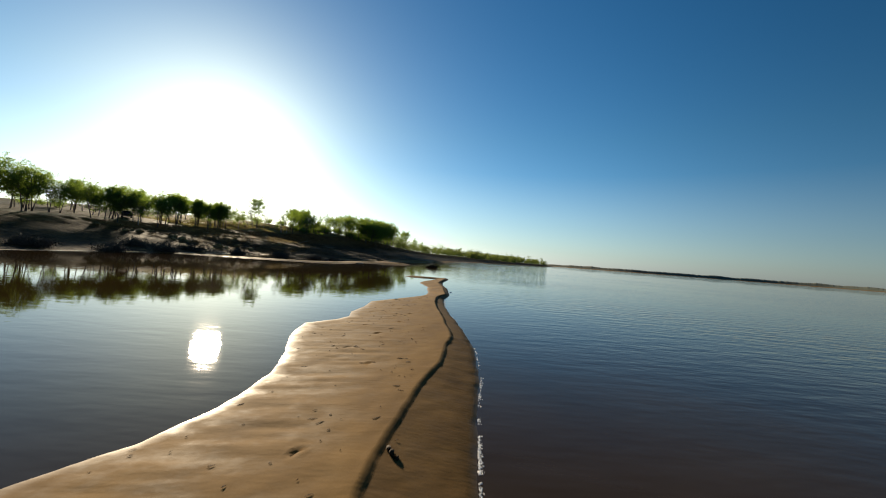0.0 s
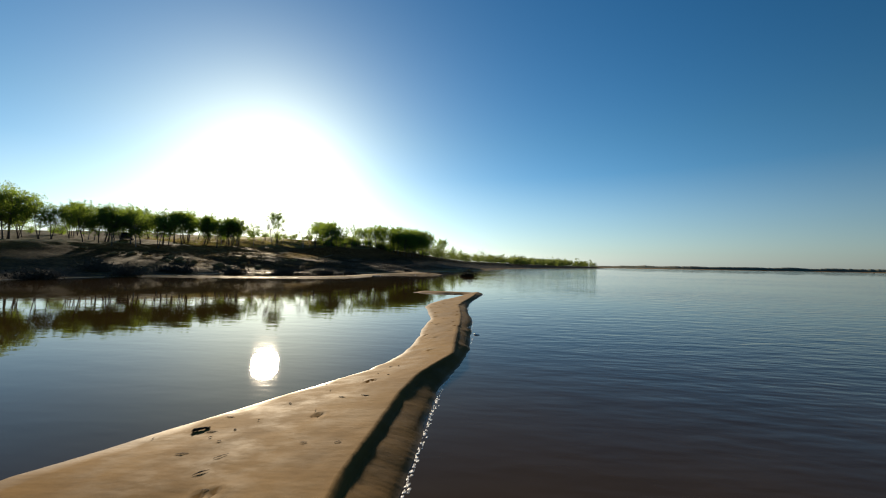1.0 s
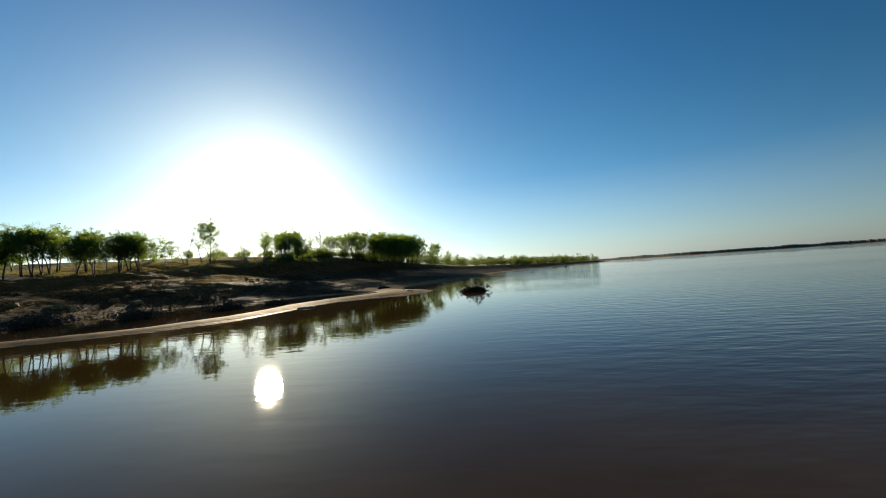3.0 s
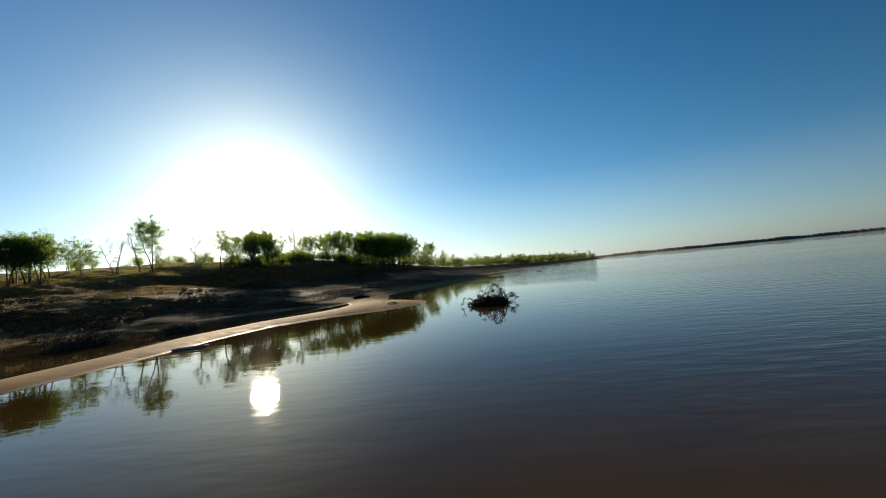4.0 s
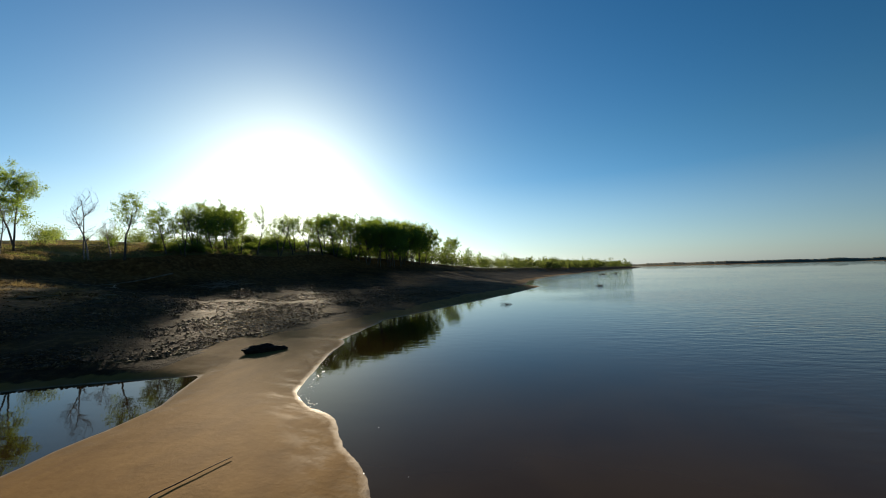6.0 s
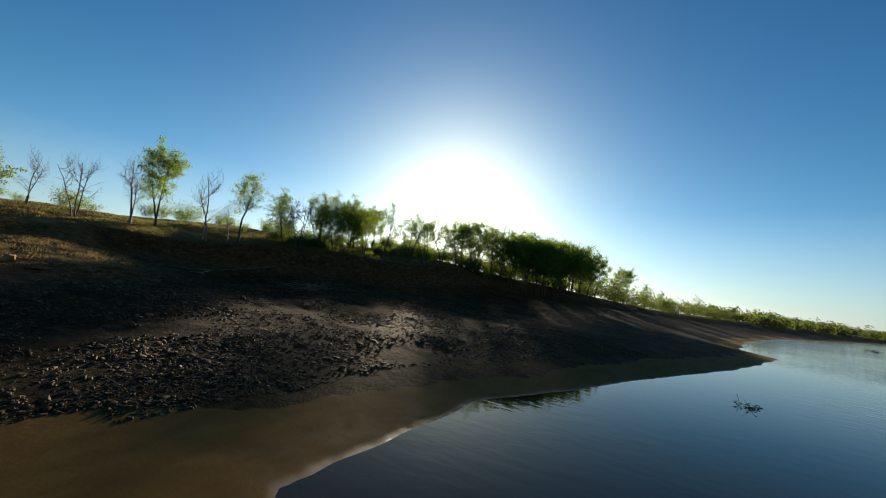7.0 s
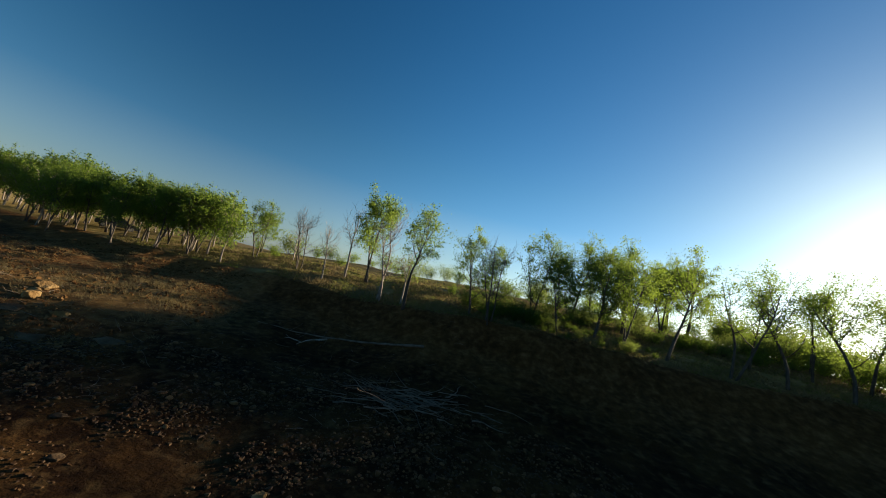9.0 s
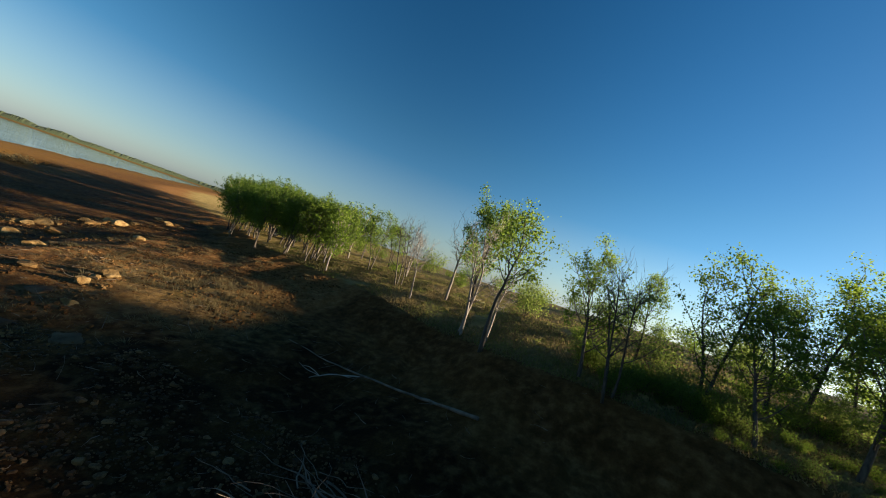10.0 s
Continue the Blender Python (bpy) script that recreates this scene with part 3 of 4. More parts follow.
# ---- trees ----
def make_tree(seed, leafy, half=0.26, clear=0.36, limbs=16, leaves=30, size=0.17, leaf=LEAF, bark=BARK, forks=1, label="", lean=0.05):
    """A tree seven metres high: a tapered trunk whose limbs fill a rounded crown, with twigs and single leaves."""
    rng = random.Random(seed)
    wood, crown = Shape(), Shape()
    tall = 7.0
    mid, up, wide = tall * (1 + clear) / 2, tall * (1 - clear) / 2, tall * half
    stems = []
    for k in range(forks):
        way = Vector((rng.gauss(0, lean + 0.12 * (forks > 1)), rng.gauss(0, lean + 0.12 * (forks > 1)), 1))
        stem = bough(Vector((rng.gauss(0, 0.07 * forks), rng.gauss(0, 0.07 * forks), -0.25)), way, tall * rng.uniform(0.74, 0.9), rng, 0.09, 0.06, 8)
        wood.tube(stem, tapered(stem, 0.12 / forks ** 0.4, 0.02), 7)
        stems.append(stem)
    ends = [s[-1] for s in stems] + [s[-2] for s in stems]
    for i in range(limbs):
        stem = stems[i % forks]
        # an end point in the crown, more of them near its outside
        lat = math.asin(rng.uniform(-0.75, 1.0))
        lon = i * 2.4 + rng.uniform(-0.4, 0.4)
        r = rng.uniform(0.5, 0.92) * (1 + 0.18 * math.sin(lon * 2 + seed))
        core = stem[5]
        goal = Vector((core.x * 0.6 + wide * r * math.cos(lat) * math.cos(lon), core.y * 0.6 + wide * r * math.cos(lat) * math.sin(lon), mid + up * r * math.sin(lat)))
        at = max(clear * 0.75, min(0.85, (goal.z - 0.75 * math.hypot(goal.x - core.x, goal.y - core.y)) / tall)) * 8 / 0.86
        j = min(int(at), 7)
        p = stem[j].lerp(stem[j + 1], min(at - j, 1))
        sag = Vector((rng.gauss(0, 0.15), rng.gauss(0, 0.15), -0.12 * (goal - p).length))
        limb = [p.lerp(goal, q) + sag * math.sin(q * math.pi) for q in (0, 0.25, 0.5, 0.75, 1)]
        wood.tube(limb, tapered(limb, 0.045 - 0.003 * j, 0.011), 4)
        ends.append(goal)
        for m in range(5):
            v = rng.uniform(0, 6.28)
            out = (limb[2 + m % 3] - Vector((core.x, core.y, mid - 0.6))).normalized()
            twig = bough(limb[2 + m % 3], out + Vector((math.cos(v), math.sin(v), rng.uniform(-0.2, 0.9))), wide * rng.uniform(0.28, 0.5), rng, 0.26, 0.1, 3)
            wood.tube(twig, tapered(twig, 0.015, 0.004), 3)
            ends += [twig[-1], twig[-2]]
            if not leafy:
                for g in range(3):
                    v = rng.uniform(0, 6.28)
                    spray = bough(twig[1 + g % 3], out * 0.6 + Vector((math.cos(v), math.sin(v), rng.uniform(0.2, 1.2))), 0.65, rng, 0.2, 0.1, 2)
                    wood.tube(spray, tapered(spray, 0.009, 0.003), 3)
    if leafy:
        for p in ends:
            if rng.random() < 0.1:
                continue
            r = rng.uniform(0.12, 0.27)
            for k in range(int(leaves * rng.uniform(0.4, 1.0))):
                crown.leaf(p + Vector((rng.gauss(0, r), rng.gauss(0, r), rng.gauss(0, r * 0.7))), size * rng.uniform(0.6, 1.25), rng, 0.5)
    zs = sorted(v.z for v in (crown.v if leafy else wood.v))
    full = tall / zs[int(len(zs) * 0.985)]
    for v in wood.v + crown.v:
        v.z *= full
    top = new("tree")
    part("trunk", wood.mesh("trunk", bark, True), top)
    if leafy:
        part("crown", crown.mesh("crown", leaf), top)
    return tagged(top, label, "tree")


FULL = "young cottonwood in fresh green leaf on the grassy bank"
THIN = "slender cottonwood with sparse bright spring leaves"
BARE = "bare grey tree without leaves on the bank"
DENSE = "leafy tree in the dense grove above the shore"
WIDE = "broad green tree with pale trunk at the wood's edge"
KINDS = {
    "full": [make_tree(11, True, 0.27, 0.42, 24, 60, 0.115, label=FULL, forks=2), make_tree(12, True, 0.3, 0.3, 20, 56, 0.115, label=FULL)],
    "thin": [make_tree(21, True, 0.22, 0.36, 15, 34, 0.115, label=THIN), make_tree(22, True, 0.27, 0.3, 18, 36, 0.115, label=THIN, forks=2), make_tree(23, True, 0.25, 0.3, 16, 34, 0.115, label=THIN)],
    "lacy": [make_tree(24, True, 0.25, 0.36, 16, 30, 0.1, label=THIN), make_tree(25, True, 0.25, 0.38, 16, 28, 0.1, label=THIN, forks=2), make_tree(26, True, 0.24, 0.34, 15, 30, 0.1, label=THIN)],
    "bare": [make_tree(31, False, 0.26, 0.3, 16, bark=PALE, label=BARE, forks=2), make_tree(32, False, 0.2, 0.3, 13, bark=PALE, label=BARE), make_tree(33, False, 0.3, 0.26, 18, bark=BARK, label=BARE, forks=3)],
    "dense": [make_tree(41, True, 0.33, 0.28, 24, 38, 0.15, LEAF, label=DENSE, forks=2), make_tree(42, True, 0.35, 0.26, 26, 36, 0.15, LEAF, label=DENSE, forks=3), make_tree(43, True, 0.31, 0.3, 22, 38, 0.15, LEAF, label=DENSE)],
    "wide": [make_tree(51, True, 0.34, 0.4, 26, 21, 0.19, bark=PALE, label=WIDE, lean=0.1), make_tree(52, True, 0.37, 0.38, 28, 20, 0.19, label=WIDE, forks=2, lean=0.1)],
}
GROUPS = {"full": "cottonwoods on the bank", "thin": "cottonwoods on the bank", "lacy": "cottonwoods on the bank", "bare": "bare trees on the bank", "dense": "trees of the grove", "wide": "trees of the wood"}
used = set()
plant_rng = random.Random(77)


def plant(kind, x, y, tall, which=None):
    kinds = KINDS[kind]
    src = kinds[which if which is not None else plant_rng.randrange(len(kinds))]
    s = tall / 6.6
    m = pose(x, y, height(x, y) - 0.04, 0, 0, plant_rng.uniform(0, 360)) @ Matrix.Diagonal((s * plant_rng.uniform(0.92, 1.08), s * plant_rng.uniform(0.92, 1.08), s, 1))
    if src not in used:
        used.add(src)
        src.matrix_basis = m
        ob = src
    else:
        ob = copy_thing(src, pose(0, 0, 0))
        ob.matrix_basis = m
    return tagged(ob, group=GROUPS[kind])


# bank row, from the wood's edge to the grove
for kind, x, y, tall, which in (
        ("wide", -57.1, 95.8, 5.6, 0), ("wide", -56.8, 99.7, 5.4, 1), ("wide", -54.3, 103.5, 5.3, 0), ("thin", -59.5, 104.3, 5.7, 1),
        ("bare", -60.9, 107.5, 5.2, 0), ("bare", -55.6, 109.8, 5.5, 2), ("bare", -52.0, 113.0, 4.6, 1), ("bare", -56.0, 114.2, 6.9, 1),
        ("full", -55.7, 116.5, 8.4, 0), ("bare", -49.1, 118.6, 7.1, 0), ("thin", -46.6, 120.6, 7.2, 0), ("bare", -48.2, 120.2, 4.2, 1),
        ("full", -45.9, 125.3, 5.8, 1), ("bare", -44.6, 126.4, 5.4, 2), ("thin", -45.5, 129.7, 6.3, 1), ("full", -44.4, 131.4, 5.1, 1),
        ("full", -44.5, 134.2, 6.2, 1), ("full", -47.6, 138.0, 7.2, 1), ("full", -49.5, 134.5, 6.6, 1), ("thin", -43.2, 135.6, 6.0, 1), ("lacy", -42.2, 138.5, 7.4, 0), ("lacy", -40.6, 141.4, 6.8, 1)):
    plant(kind, x, y, tall, which)
for x, y, tall in ((-39.8, 144.4, 6.8), (-38.4, 147.2, 7.2), (-37.2, 149.6, 7.7), (-35.6, 152.6, 7.8), (-33.4, 154.8, 7.9), (-31.0, 157.2, 7.6), (-29.4, 160.0, 8.2),
                   (-28.4, 163.5, 8.6), (-28.4, 167.5, 9.0), (-27.8, 172, 9.4), (-28.3, 177, 9.8), (-27.6, 182.5, 10.2), (-26.8, 188, 10.4), (-26.2, 194, 10.2), (-25.5, 200, 9.8),
                   (-38, 156, 7.2), (-39.5, 161, 8.2), (-34.5, 167, 9), (-34, 174, 9.4), (-33, 182, 9.8), (-32, 190, 10), (-31, 198, 9.8),
                   (-42, 159, 7.2), (-40, 169, 8.8), (-38, 179, 9.2), (-36, 191, 9.4)):
    plant("lacy" if y < 156 else "dense", x, y, tall)
for x, y, tall in ((-38.2, 153.4, 7.2), (-42.8, 144.6, 5.2), (-41.2, 147.6, 5.6), (-43.6, 150.2, 6.0), (-40.4, 150.8, 6.4), (-49, 133, 5.8), (-50, 127.5, 4.8)):
    plant("thin", x, y, tall)
for x, y, tall in ((-32.4, 156.6, 7.2), (-31.8, 160.8, 7.8), (-31.4, 165.2, 8.2), (-30.8, 170, 8.8), (-30.6, 175, 9.2), (-30.2, 180, 9.4), (-29.4, 185.4, 9.8), (-28.8, 191, 9.8), (-28, 197, 9.6)):
    plant("dense", x, y, tall)
for x, y, tall in ((-51.5, 138.5, 6.0), (-53.5, 141.5, 6.2), (-51.0, 143.5, 6.2), (-55.2, 145.0, 6.4), (-56.5, 139.5, 5.8), (-53.0, 147.5, 6.6), (-57.8, 149.0, 6.6)):
    plant("full", x, y, tall)
for x, y, tall in ((-22.5, 212, 8.4), (-21, 218, 9.4), (-17, 232, 7.0), (-12, 246, 6.4)):
    plant("full", x, y, tall)
for x, y, tall in ((-62.3, 80.2, 6.2), (-60.4, 83.0, 5.9), (-64.0, 77.5, 6.2)):
    plant("wide", x, y, tall)
# the wood towards the flats
wood_rng = random.Random(9)
for k in range(62):
    y = 26 + 76 * ((k + wood_rng.random()) / 62) ** 0.92
    x = float(bank_line(np.array([y]))[0]) - wood_rng.choice((1.0, 2.5, 5, 9, 14)) - wood_rng.uniform(0, 2.5) - 0.12 * max(86 - y, 0)
    plant("wide", x, y, wood_rng.uniform(5.3, 6.9) * (1.25 if y < 72 else 0.93))
for k in range(14):
    y = 75 + 25 * (k + wood_rng.random()) / 14
    plant("full", float(bank_line(np.array([y]))[0]) - wood_rng.uniform(-1.5, 5), y, wood_rng.uniform(5.2, 6.4))
for k in range(18):
    y = 50 + 52 * (k + wood_rng.random()) / 18
    plant("full", float(bank_line(np.array([y]))[0]) - wood_rng.uniform(2, 22), y, wood_rng.uniform(5.0, 6.4) * (1.2 if y < 70 else 1.0))


def make_bush(seed, wide, tall, leafmat, count, size, label, stems=9, category="bush"):
    """A many-stemmed bush of single leaves."""
    rng = random.Random(seed)
    wood, crown = Shape(), Shape()
    for i in range(stems):
        w = rng.uniform(0, 6.28)
        stem = bough(Vector((rng.gauss(0, 0.08), rng.gauss(0, 0.08), -0.1)), Vector((math.cos(w) * wide / tall, math.sin(w) * wide / tall, 1)), tall * rng.uniform(0.7, 1.05), rng, 0.16, 0.02, 5)
        wood.tube(stem, tapered(stem, 0.022, 0.005), 4)
        for p in stem[2:]:
            for k in range(count // (stems * 4)):
                crown.leaf(p + Vector((rng.gauss(0, 0.28), rng.gauss(0, 0.28), rng.gauss(0, 0.2))) * tall / 2, size * rng.uniform(0.6, 1.3), rng)
    top = new("bush")
    part("stem", wood.mesh("stem", TWIG), top)
    part("foliage", crown.mesh("foliage", leafmat), top)
    return tagged(top, label, category)


bush_rng = random.Random(15)
BUSHES = [make_bush(61, 1.5, 2.4, LEAF, 1500, 0.14, "round bright green bush behind the bank trees"), make_bush(62, 1.3, 1.9, LEAF, 1300, 0.12, "low spring-green bush on the grassy plateau", 12),
          make_bush(63, 2.0, 3.0, DEEP, 1900, 0.16, "large dark green bush behind the bank trees", 12)]
spots = [(-57.5, 120.3, 0.9, 2), (-53, 124.5, 0.5, 1), (-64, 112, 0.7, 1), (-50, 128.4, 0.75, 2), (-63, 105, 0.7, 1)]
for k in range(24):
    y = 84 + 3.2 * k + bush_rng.uniform(-1, 1)
    spots.append((float(bank_line(np.array([y]))[0]) - bush_rng.uniform(22, 46), y, bush_rng.uniform(0.7, 1.25), bush_rng.randrange(3)))
for k in range(34):
    y = 152 + 1.5 * k
    spots.append((float(bank_line(np.array([y]))[0]) - bush_rng.uniform(0.0, 4), y, bush_rng.uniform(0.6, 1.0), bush_rng.randrange(3)))
# added behind the grove trees, out of sight, to shade the shore
for k in range(34):
    y = 152 + 1.5 * k
    spots.append((float(bank_line(np.array([y]))[0]) - bush_rng.uniform(3, 11), y, bush_rng.uniform(0.8, 1.15), bush_rng.choice((0, 2))))
# a small cluster added to block the sun from the shore below
for k in range(7):
    spots.append((-36.6 + 1.9 * (k % 3) - 0.3 * k, 152.6 + 0.8 * k, bush_rng.uniform(0.75, 0.95), bush_rng.choice((0, 2))))
for k in range(16):
    spots.append((-46.2 - bush_rng.uniform(0, 6), 132.6 + 0.65 * k, bush_rng.uniform(0.4, 0.6), bush_rng.choice((0, 1, 2))))
for k in range(22):
    spots.append((-46.5 - bush_rng.uniform(0, 9), 150.5 + 0.65 * k, bush_rng.uniform(0.85, 1.2), bush_rng.choice((0, 2))))
for k in range(18):
    spots.append((-43.6 - bush_rng.uniform(0, 5.5), 143 + 0.55 * k, bush_rng.uniform(0.48, 0.66), bush_rng.choice((0, 1, 2))))
for k in range(30):
    y = 128.5 + 0.32 * k
    spots.append((float(bank_line(np.array([y]))[0]) - bush_rng.uniform(0.2, 4.5), y, bush_rng.uniform(0.2, 0.3), bush_rng.choice((1, 2))))
for k in range(15):
    y = 125.2 + 0.36 * k
    spots.append((float(bank_line(np.array([y]))[0]) - bush_rng.uniform(0.1, 3.5), y, bush_rng.uniform(0.4, 0.58), bush_rng.choice((0, 1, 2))))
for k in range(34):
    y = 134 + 1.2 * k
    spots.append((float(bank_line(np.array([y]))[0]) - bush_rng.uniform(14, 28), y, bush_rng.uniform(0.7, 1.0), bush_rng.randrange(3)))
for k, (x, y, s, i) in enumerate(spots):
    m = pose(x, y, height(x, y), 0, 0, bush_rng.uniform(0, 360)) @ Matrix.Scale(s, 4)
    if BUSHES[i] in used:
        ob = copy_thing(BUSHES[i], pose(0, 0, 0))
    else:
        ob = BUSHES[i]
        used.add(ob)
    ob.matrix_basis = m
    tagged(ob, group="green bushes on the plateau")


rust = make_bush(64, 2.6, 1.9, DRY, 1500, 0.2, "rusty brown dry shrub on the bare sand flat", 16)
rust.matrix_basis = pose(-61.0, 21.0, height(-61.0, 21.0)) @ Matrix.Diagonal((1.7, 1.3, 1.0, 1))


def make_far_woods():
    """The wood on the far spit of land, too far off to tell its trees apart."""
    rng = random.Random(23)
    s = Shape()
    for k in range(330):
        y = 205 + 505 * (k / 330) ** 1.2
        x = float(bank_line(np.array([y]))[0]) - rng.uniform(-2, 14) * (1 + y / 500)
        tall = rng.uniform(3.2, 6.2) * (1 + 0.0016 * (y - 205)) * (1.6 if rng.random() < 0.07 else 1) * min(1, 0.5 + (712 - y) / 120)
        z = height(x, y)
        for c in range(7):
            p = Vector((x + rng.gauss(0, 1.5), y + rng.gauss(0, 1.5), z + tall * rng.uniform(0.12, 0.8)))
            near = y < 330
            for q in range(44 if near else 16):
                s.leaf(p + Vector((rng.gauss(0, 0.9), rng.gauss(0, 0.9), rng.gauss(0, 0.7))), rng.uniform(0.25, 0.55) if near else rng.uniform(0.7, 1.5), rng)
    return tagged(new("far_woods", s.mesh("far_woods", WOODS)), "green wood along the far spit of land", "woods", kind="stuff")


make_far_woods()


# ---- things in the water and along its edge ----
def make_tangle(seed, wide, tall, stems, label, category, leaves=0, mat=SOAKED, name="root_tangle", knot=0.17):
    """A drowned bush: a knot of dark roots with arching branches."""
    rng = random.Random(seed)
    core, boughs, litter = Shape(), Shape(), Shape()
    core.chip(Vector((0, 0, tall * 0.03)), wide * knot, rng, 0.6)
    for i in range(stems):
        w = rng.uniform(0, 6.28)
        start = Vector((rng.gauss(0, wide * 0.18), rng.gauss(0, wide * 0.1), -0.08))
        line = bough(start, Vector((math.cos(w) * 0.9, math.sin(w) * 0.6, rng.uniform(0.5, 1.6))), tall * rng.uniform(0.5, 1.25), rng, 0.25, -0.16, 6)
        boughs.tube(line, tapered(line, 0.022 * rng.uniform(0.5, 1.3), 0.004), 4)
        for j in range(3):
            v = rng.uniform(0, 6.28)
            t = bough(line[2 + j], Vector((math.cos(v), math.sin(v), rng.uniform(-0.4, 0.7))), tall * rng.uniform(0.2, 0.45), rng, 0.3, -0.05, 3)
            boughs.tube(t, tapered(t, 0.008, 0.003), 3)
            for q in range(leaves):
                litter.leaf(t[rng.randrange(4)] + Vector((rng.gauss(0, 0.05), rng.gauss(0, 0.05), rng.gauss(0, 0.05))), rng.uniform(0.06, 0.13), rng, 0.4)
    top = new(name)
    part("root_knot", core.mesh("root_knot", mat), top)
    part("branch", boughs.mesh("branch", mat), top)
    if leaves:
        part("debris", litter.mesh("debris", TWIG), top, "brown dead leaves and flood litter")
    return tagged(top, label, category)


def make_stump():
    """A drowned root ball: a low dark mass, arching roots on one side and drooping twigs."""
    rng = random.Random(5)
    core, mat_of_roots, litter = Shape(), Shape(), Shape()
    core.chip(Vector((-0.15, 0, 0.0)), 0.4, rng, 0.5)
    for k in range(230):
        start = Vector((rng.gauss(-0.12, 0.36), rng.gauss(0, 0.2), rng.uniform(-0.05, 0.2)))
        w = rng.uniform(0, 6.28)
        line = bough(start, Vector((math.cos(w), math.sin(w) * 0.6, rng.uniform(0.1, 1.3))), rng.uniform(0.25, 0.7), rng, 0.3, -0.2, 5)
        mat_of_roots.tube(line, tapered(line, rng.uniform(0.01, 0.022), 0.004), 4)
        for q in range(26):
            litter.leaf(line[rng.randrange(1, 6)] + Vector((rng.gauss(0, 0.04), rng.gauss(0, 0.04), rng.gauss(0, 0.03))), rng.uniform(0.04, 0.11), rng, 1.0)
    top = new("root_tangle")
    part("root_knot", core.mesh("root_knot", SOAKED), top)
    part("root_mass", mat_of_roots.mesh("root_mass", SOAKED), top)
    part("debris", litter.mesh("debris", SOAKED), top, "dark dead leaves and flood litter")
    for k in range(13):
        arch = Shape()
        x0, x1, rise = rng.uniform(0.35, 0.85), rng.uniform(-0.15, 0.5), rng.uniform(0.65, 1.2)
        if k > 8:
            x0, x1, rise = rng.uniform(0.5, 0.8), rng.uniform(1.0, 1.35), rng.uniform(0.35, 0.65)
        y0, y1 = rng.gauss(0, 0.15), rng.gauss(0, 0.25)
        line = []
        for i in range(10):
            q = i / 9
            line.append(Vector((x0 + (x1 - x0) * q + 0.12 * math.sin(q * 5 + k), y0 + (y1 - y0) * q, -0.08 + rise * math.sin(min(q * 1.25, 1.25) * 1.9) + rng.gauss(0, 0.015))))
        arch.tube(line, tapered(line, rng.uniform(0.014, 0.03), 0.006), 5)
        branch = part("branch", arch.mesh("branch", SOAKED), top)
        hang = Shape()
        for q in range(9):
            p = line[rng.randrange(5, 10)]
            w = rng.uniform(0, 6.28)
            t = bough(p, Vector((math.cos(w), math.sin(w), rng.uniform(-1, 0.4))), rng.uniform(0.1, 0.28), rng, 0.3, -0.1, 3)
            hang.tube(t, tapered(t, 0.006, 0.003), 3)
            for g in range(5):
                hang.leaf(t[rng.randrange(4)], rng.uniform(0.035, 0.075), rng, 1.2)
        tagged(part("sprig", hang.mesh("sprig", SOAKED), branch), kind="stuff")
    top.matrix_basis = pose(-1.78, 81.0, 0.0, 0, 0, 8) @ Matrix.Diagonal((1.25, 1.2, 1.16, 1))
    return tagged(top, "drowned dark root tangle standing in the lake water", "root tangle")


make_stump()
for x, y, s, turn, seed in ((-4.1, 123.2, 0.9, 30, 6), (14.2, 159, 1.6, 80, 7), (39.5, 256, 2.2, 10, 8), (46.8, 264, 2.4, 130, 9)):
    ob = make_tangle(seed, 1.6, 0.65, 16, "sparse drowned twigs poking out of the lake", "drowned shrub", 2, name="drowned_shrub", knot=0.05)
    ob.matrix_basis = pose(x, y, 0, 0, 0, turn) @ Matrix.Scale(s, 4)
    tagged(ob, group="drowned shrubs")
clump = make_tangle(14, 3.6, 1.5, 110, "dark brown twiggy brush clump on the mud at the waterline", "brush clump", 22, TWIG, "brush_clump")
places = [(-42, 41, 1.1), (-38.6, 46.8, 0.9), (-39.2, 56, 1.2), (-41.5, 66, 1.25), (-36.5, 70.8, 1.1), (-30.0, 73.2, 1.0), (-25.0, 77.2, 0.9), (-45, 58, 1.2), (-22.0, 80.8, 0.6)]
for k, (x, y, s) in enumerate(places):
    ob = clump if k == 0 else copy_thing(clump, pose(0, 0, 0))
    ob.matrix_basis = pose(x, y, max(height(x, y), 0), 0, 0, k * 67) @ Matrix.Scale(s, 4)
    tagged(ob, group="brush clumps on the mud")


def make_log(name, pts, r0, r1, mat, label, twigs=0, seed=1, knots=True):
    """A fallen limb lying along the given points, with broken side twigs."""
    rng = random.Random(seed)
    s = Shape()
    line = []
    for a, b in zip(pts, pts[1:]):
        for k in range(4):
            line.append(Vector(a).lerp(Vector(b), k / 4) + Vector((rng.gauss(0, r0 * 0.35), rng.gauss(0, r0 * 0.35), rng.gauss(0, r0 * 0.2))))
    line.append(Vector(pts[-1]))
    radii = [r * rng.uniform(0.85, 1.15) for r in tapered(line, r0, r1)]
    s.tube(line, radii, 8)
    top = new(name)
    part("log", s.mesh("log", mat, True), top)
    t = Shape()
    for k in range(twigs):
        p = line[rng.randrange(len(line) // 4, len(line))]
        w = rng.uniform(0, 6.28)
        b = bough(p, Vector((math.cos(w), math.sin(w), rng.uniform(0.0, 0.25))), rng.uniform(0.5, 1.6), rng, 0.2, -0.02, 4)
        t.tube(b, tapered(b, r1 * 0.7 + 0.008, 0.004), 4)
    if twigs:
        part("twig", t.mesh("twig", mat), top)
    return tagged(top, label, "driftwood")


def on(x, y, up):
    return (x, y, max(height(x, y), 0) + up)


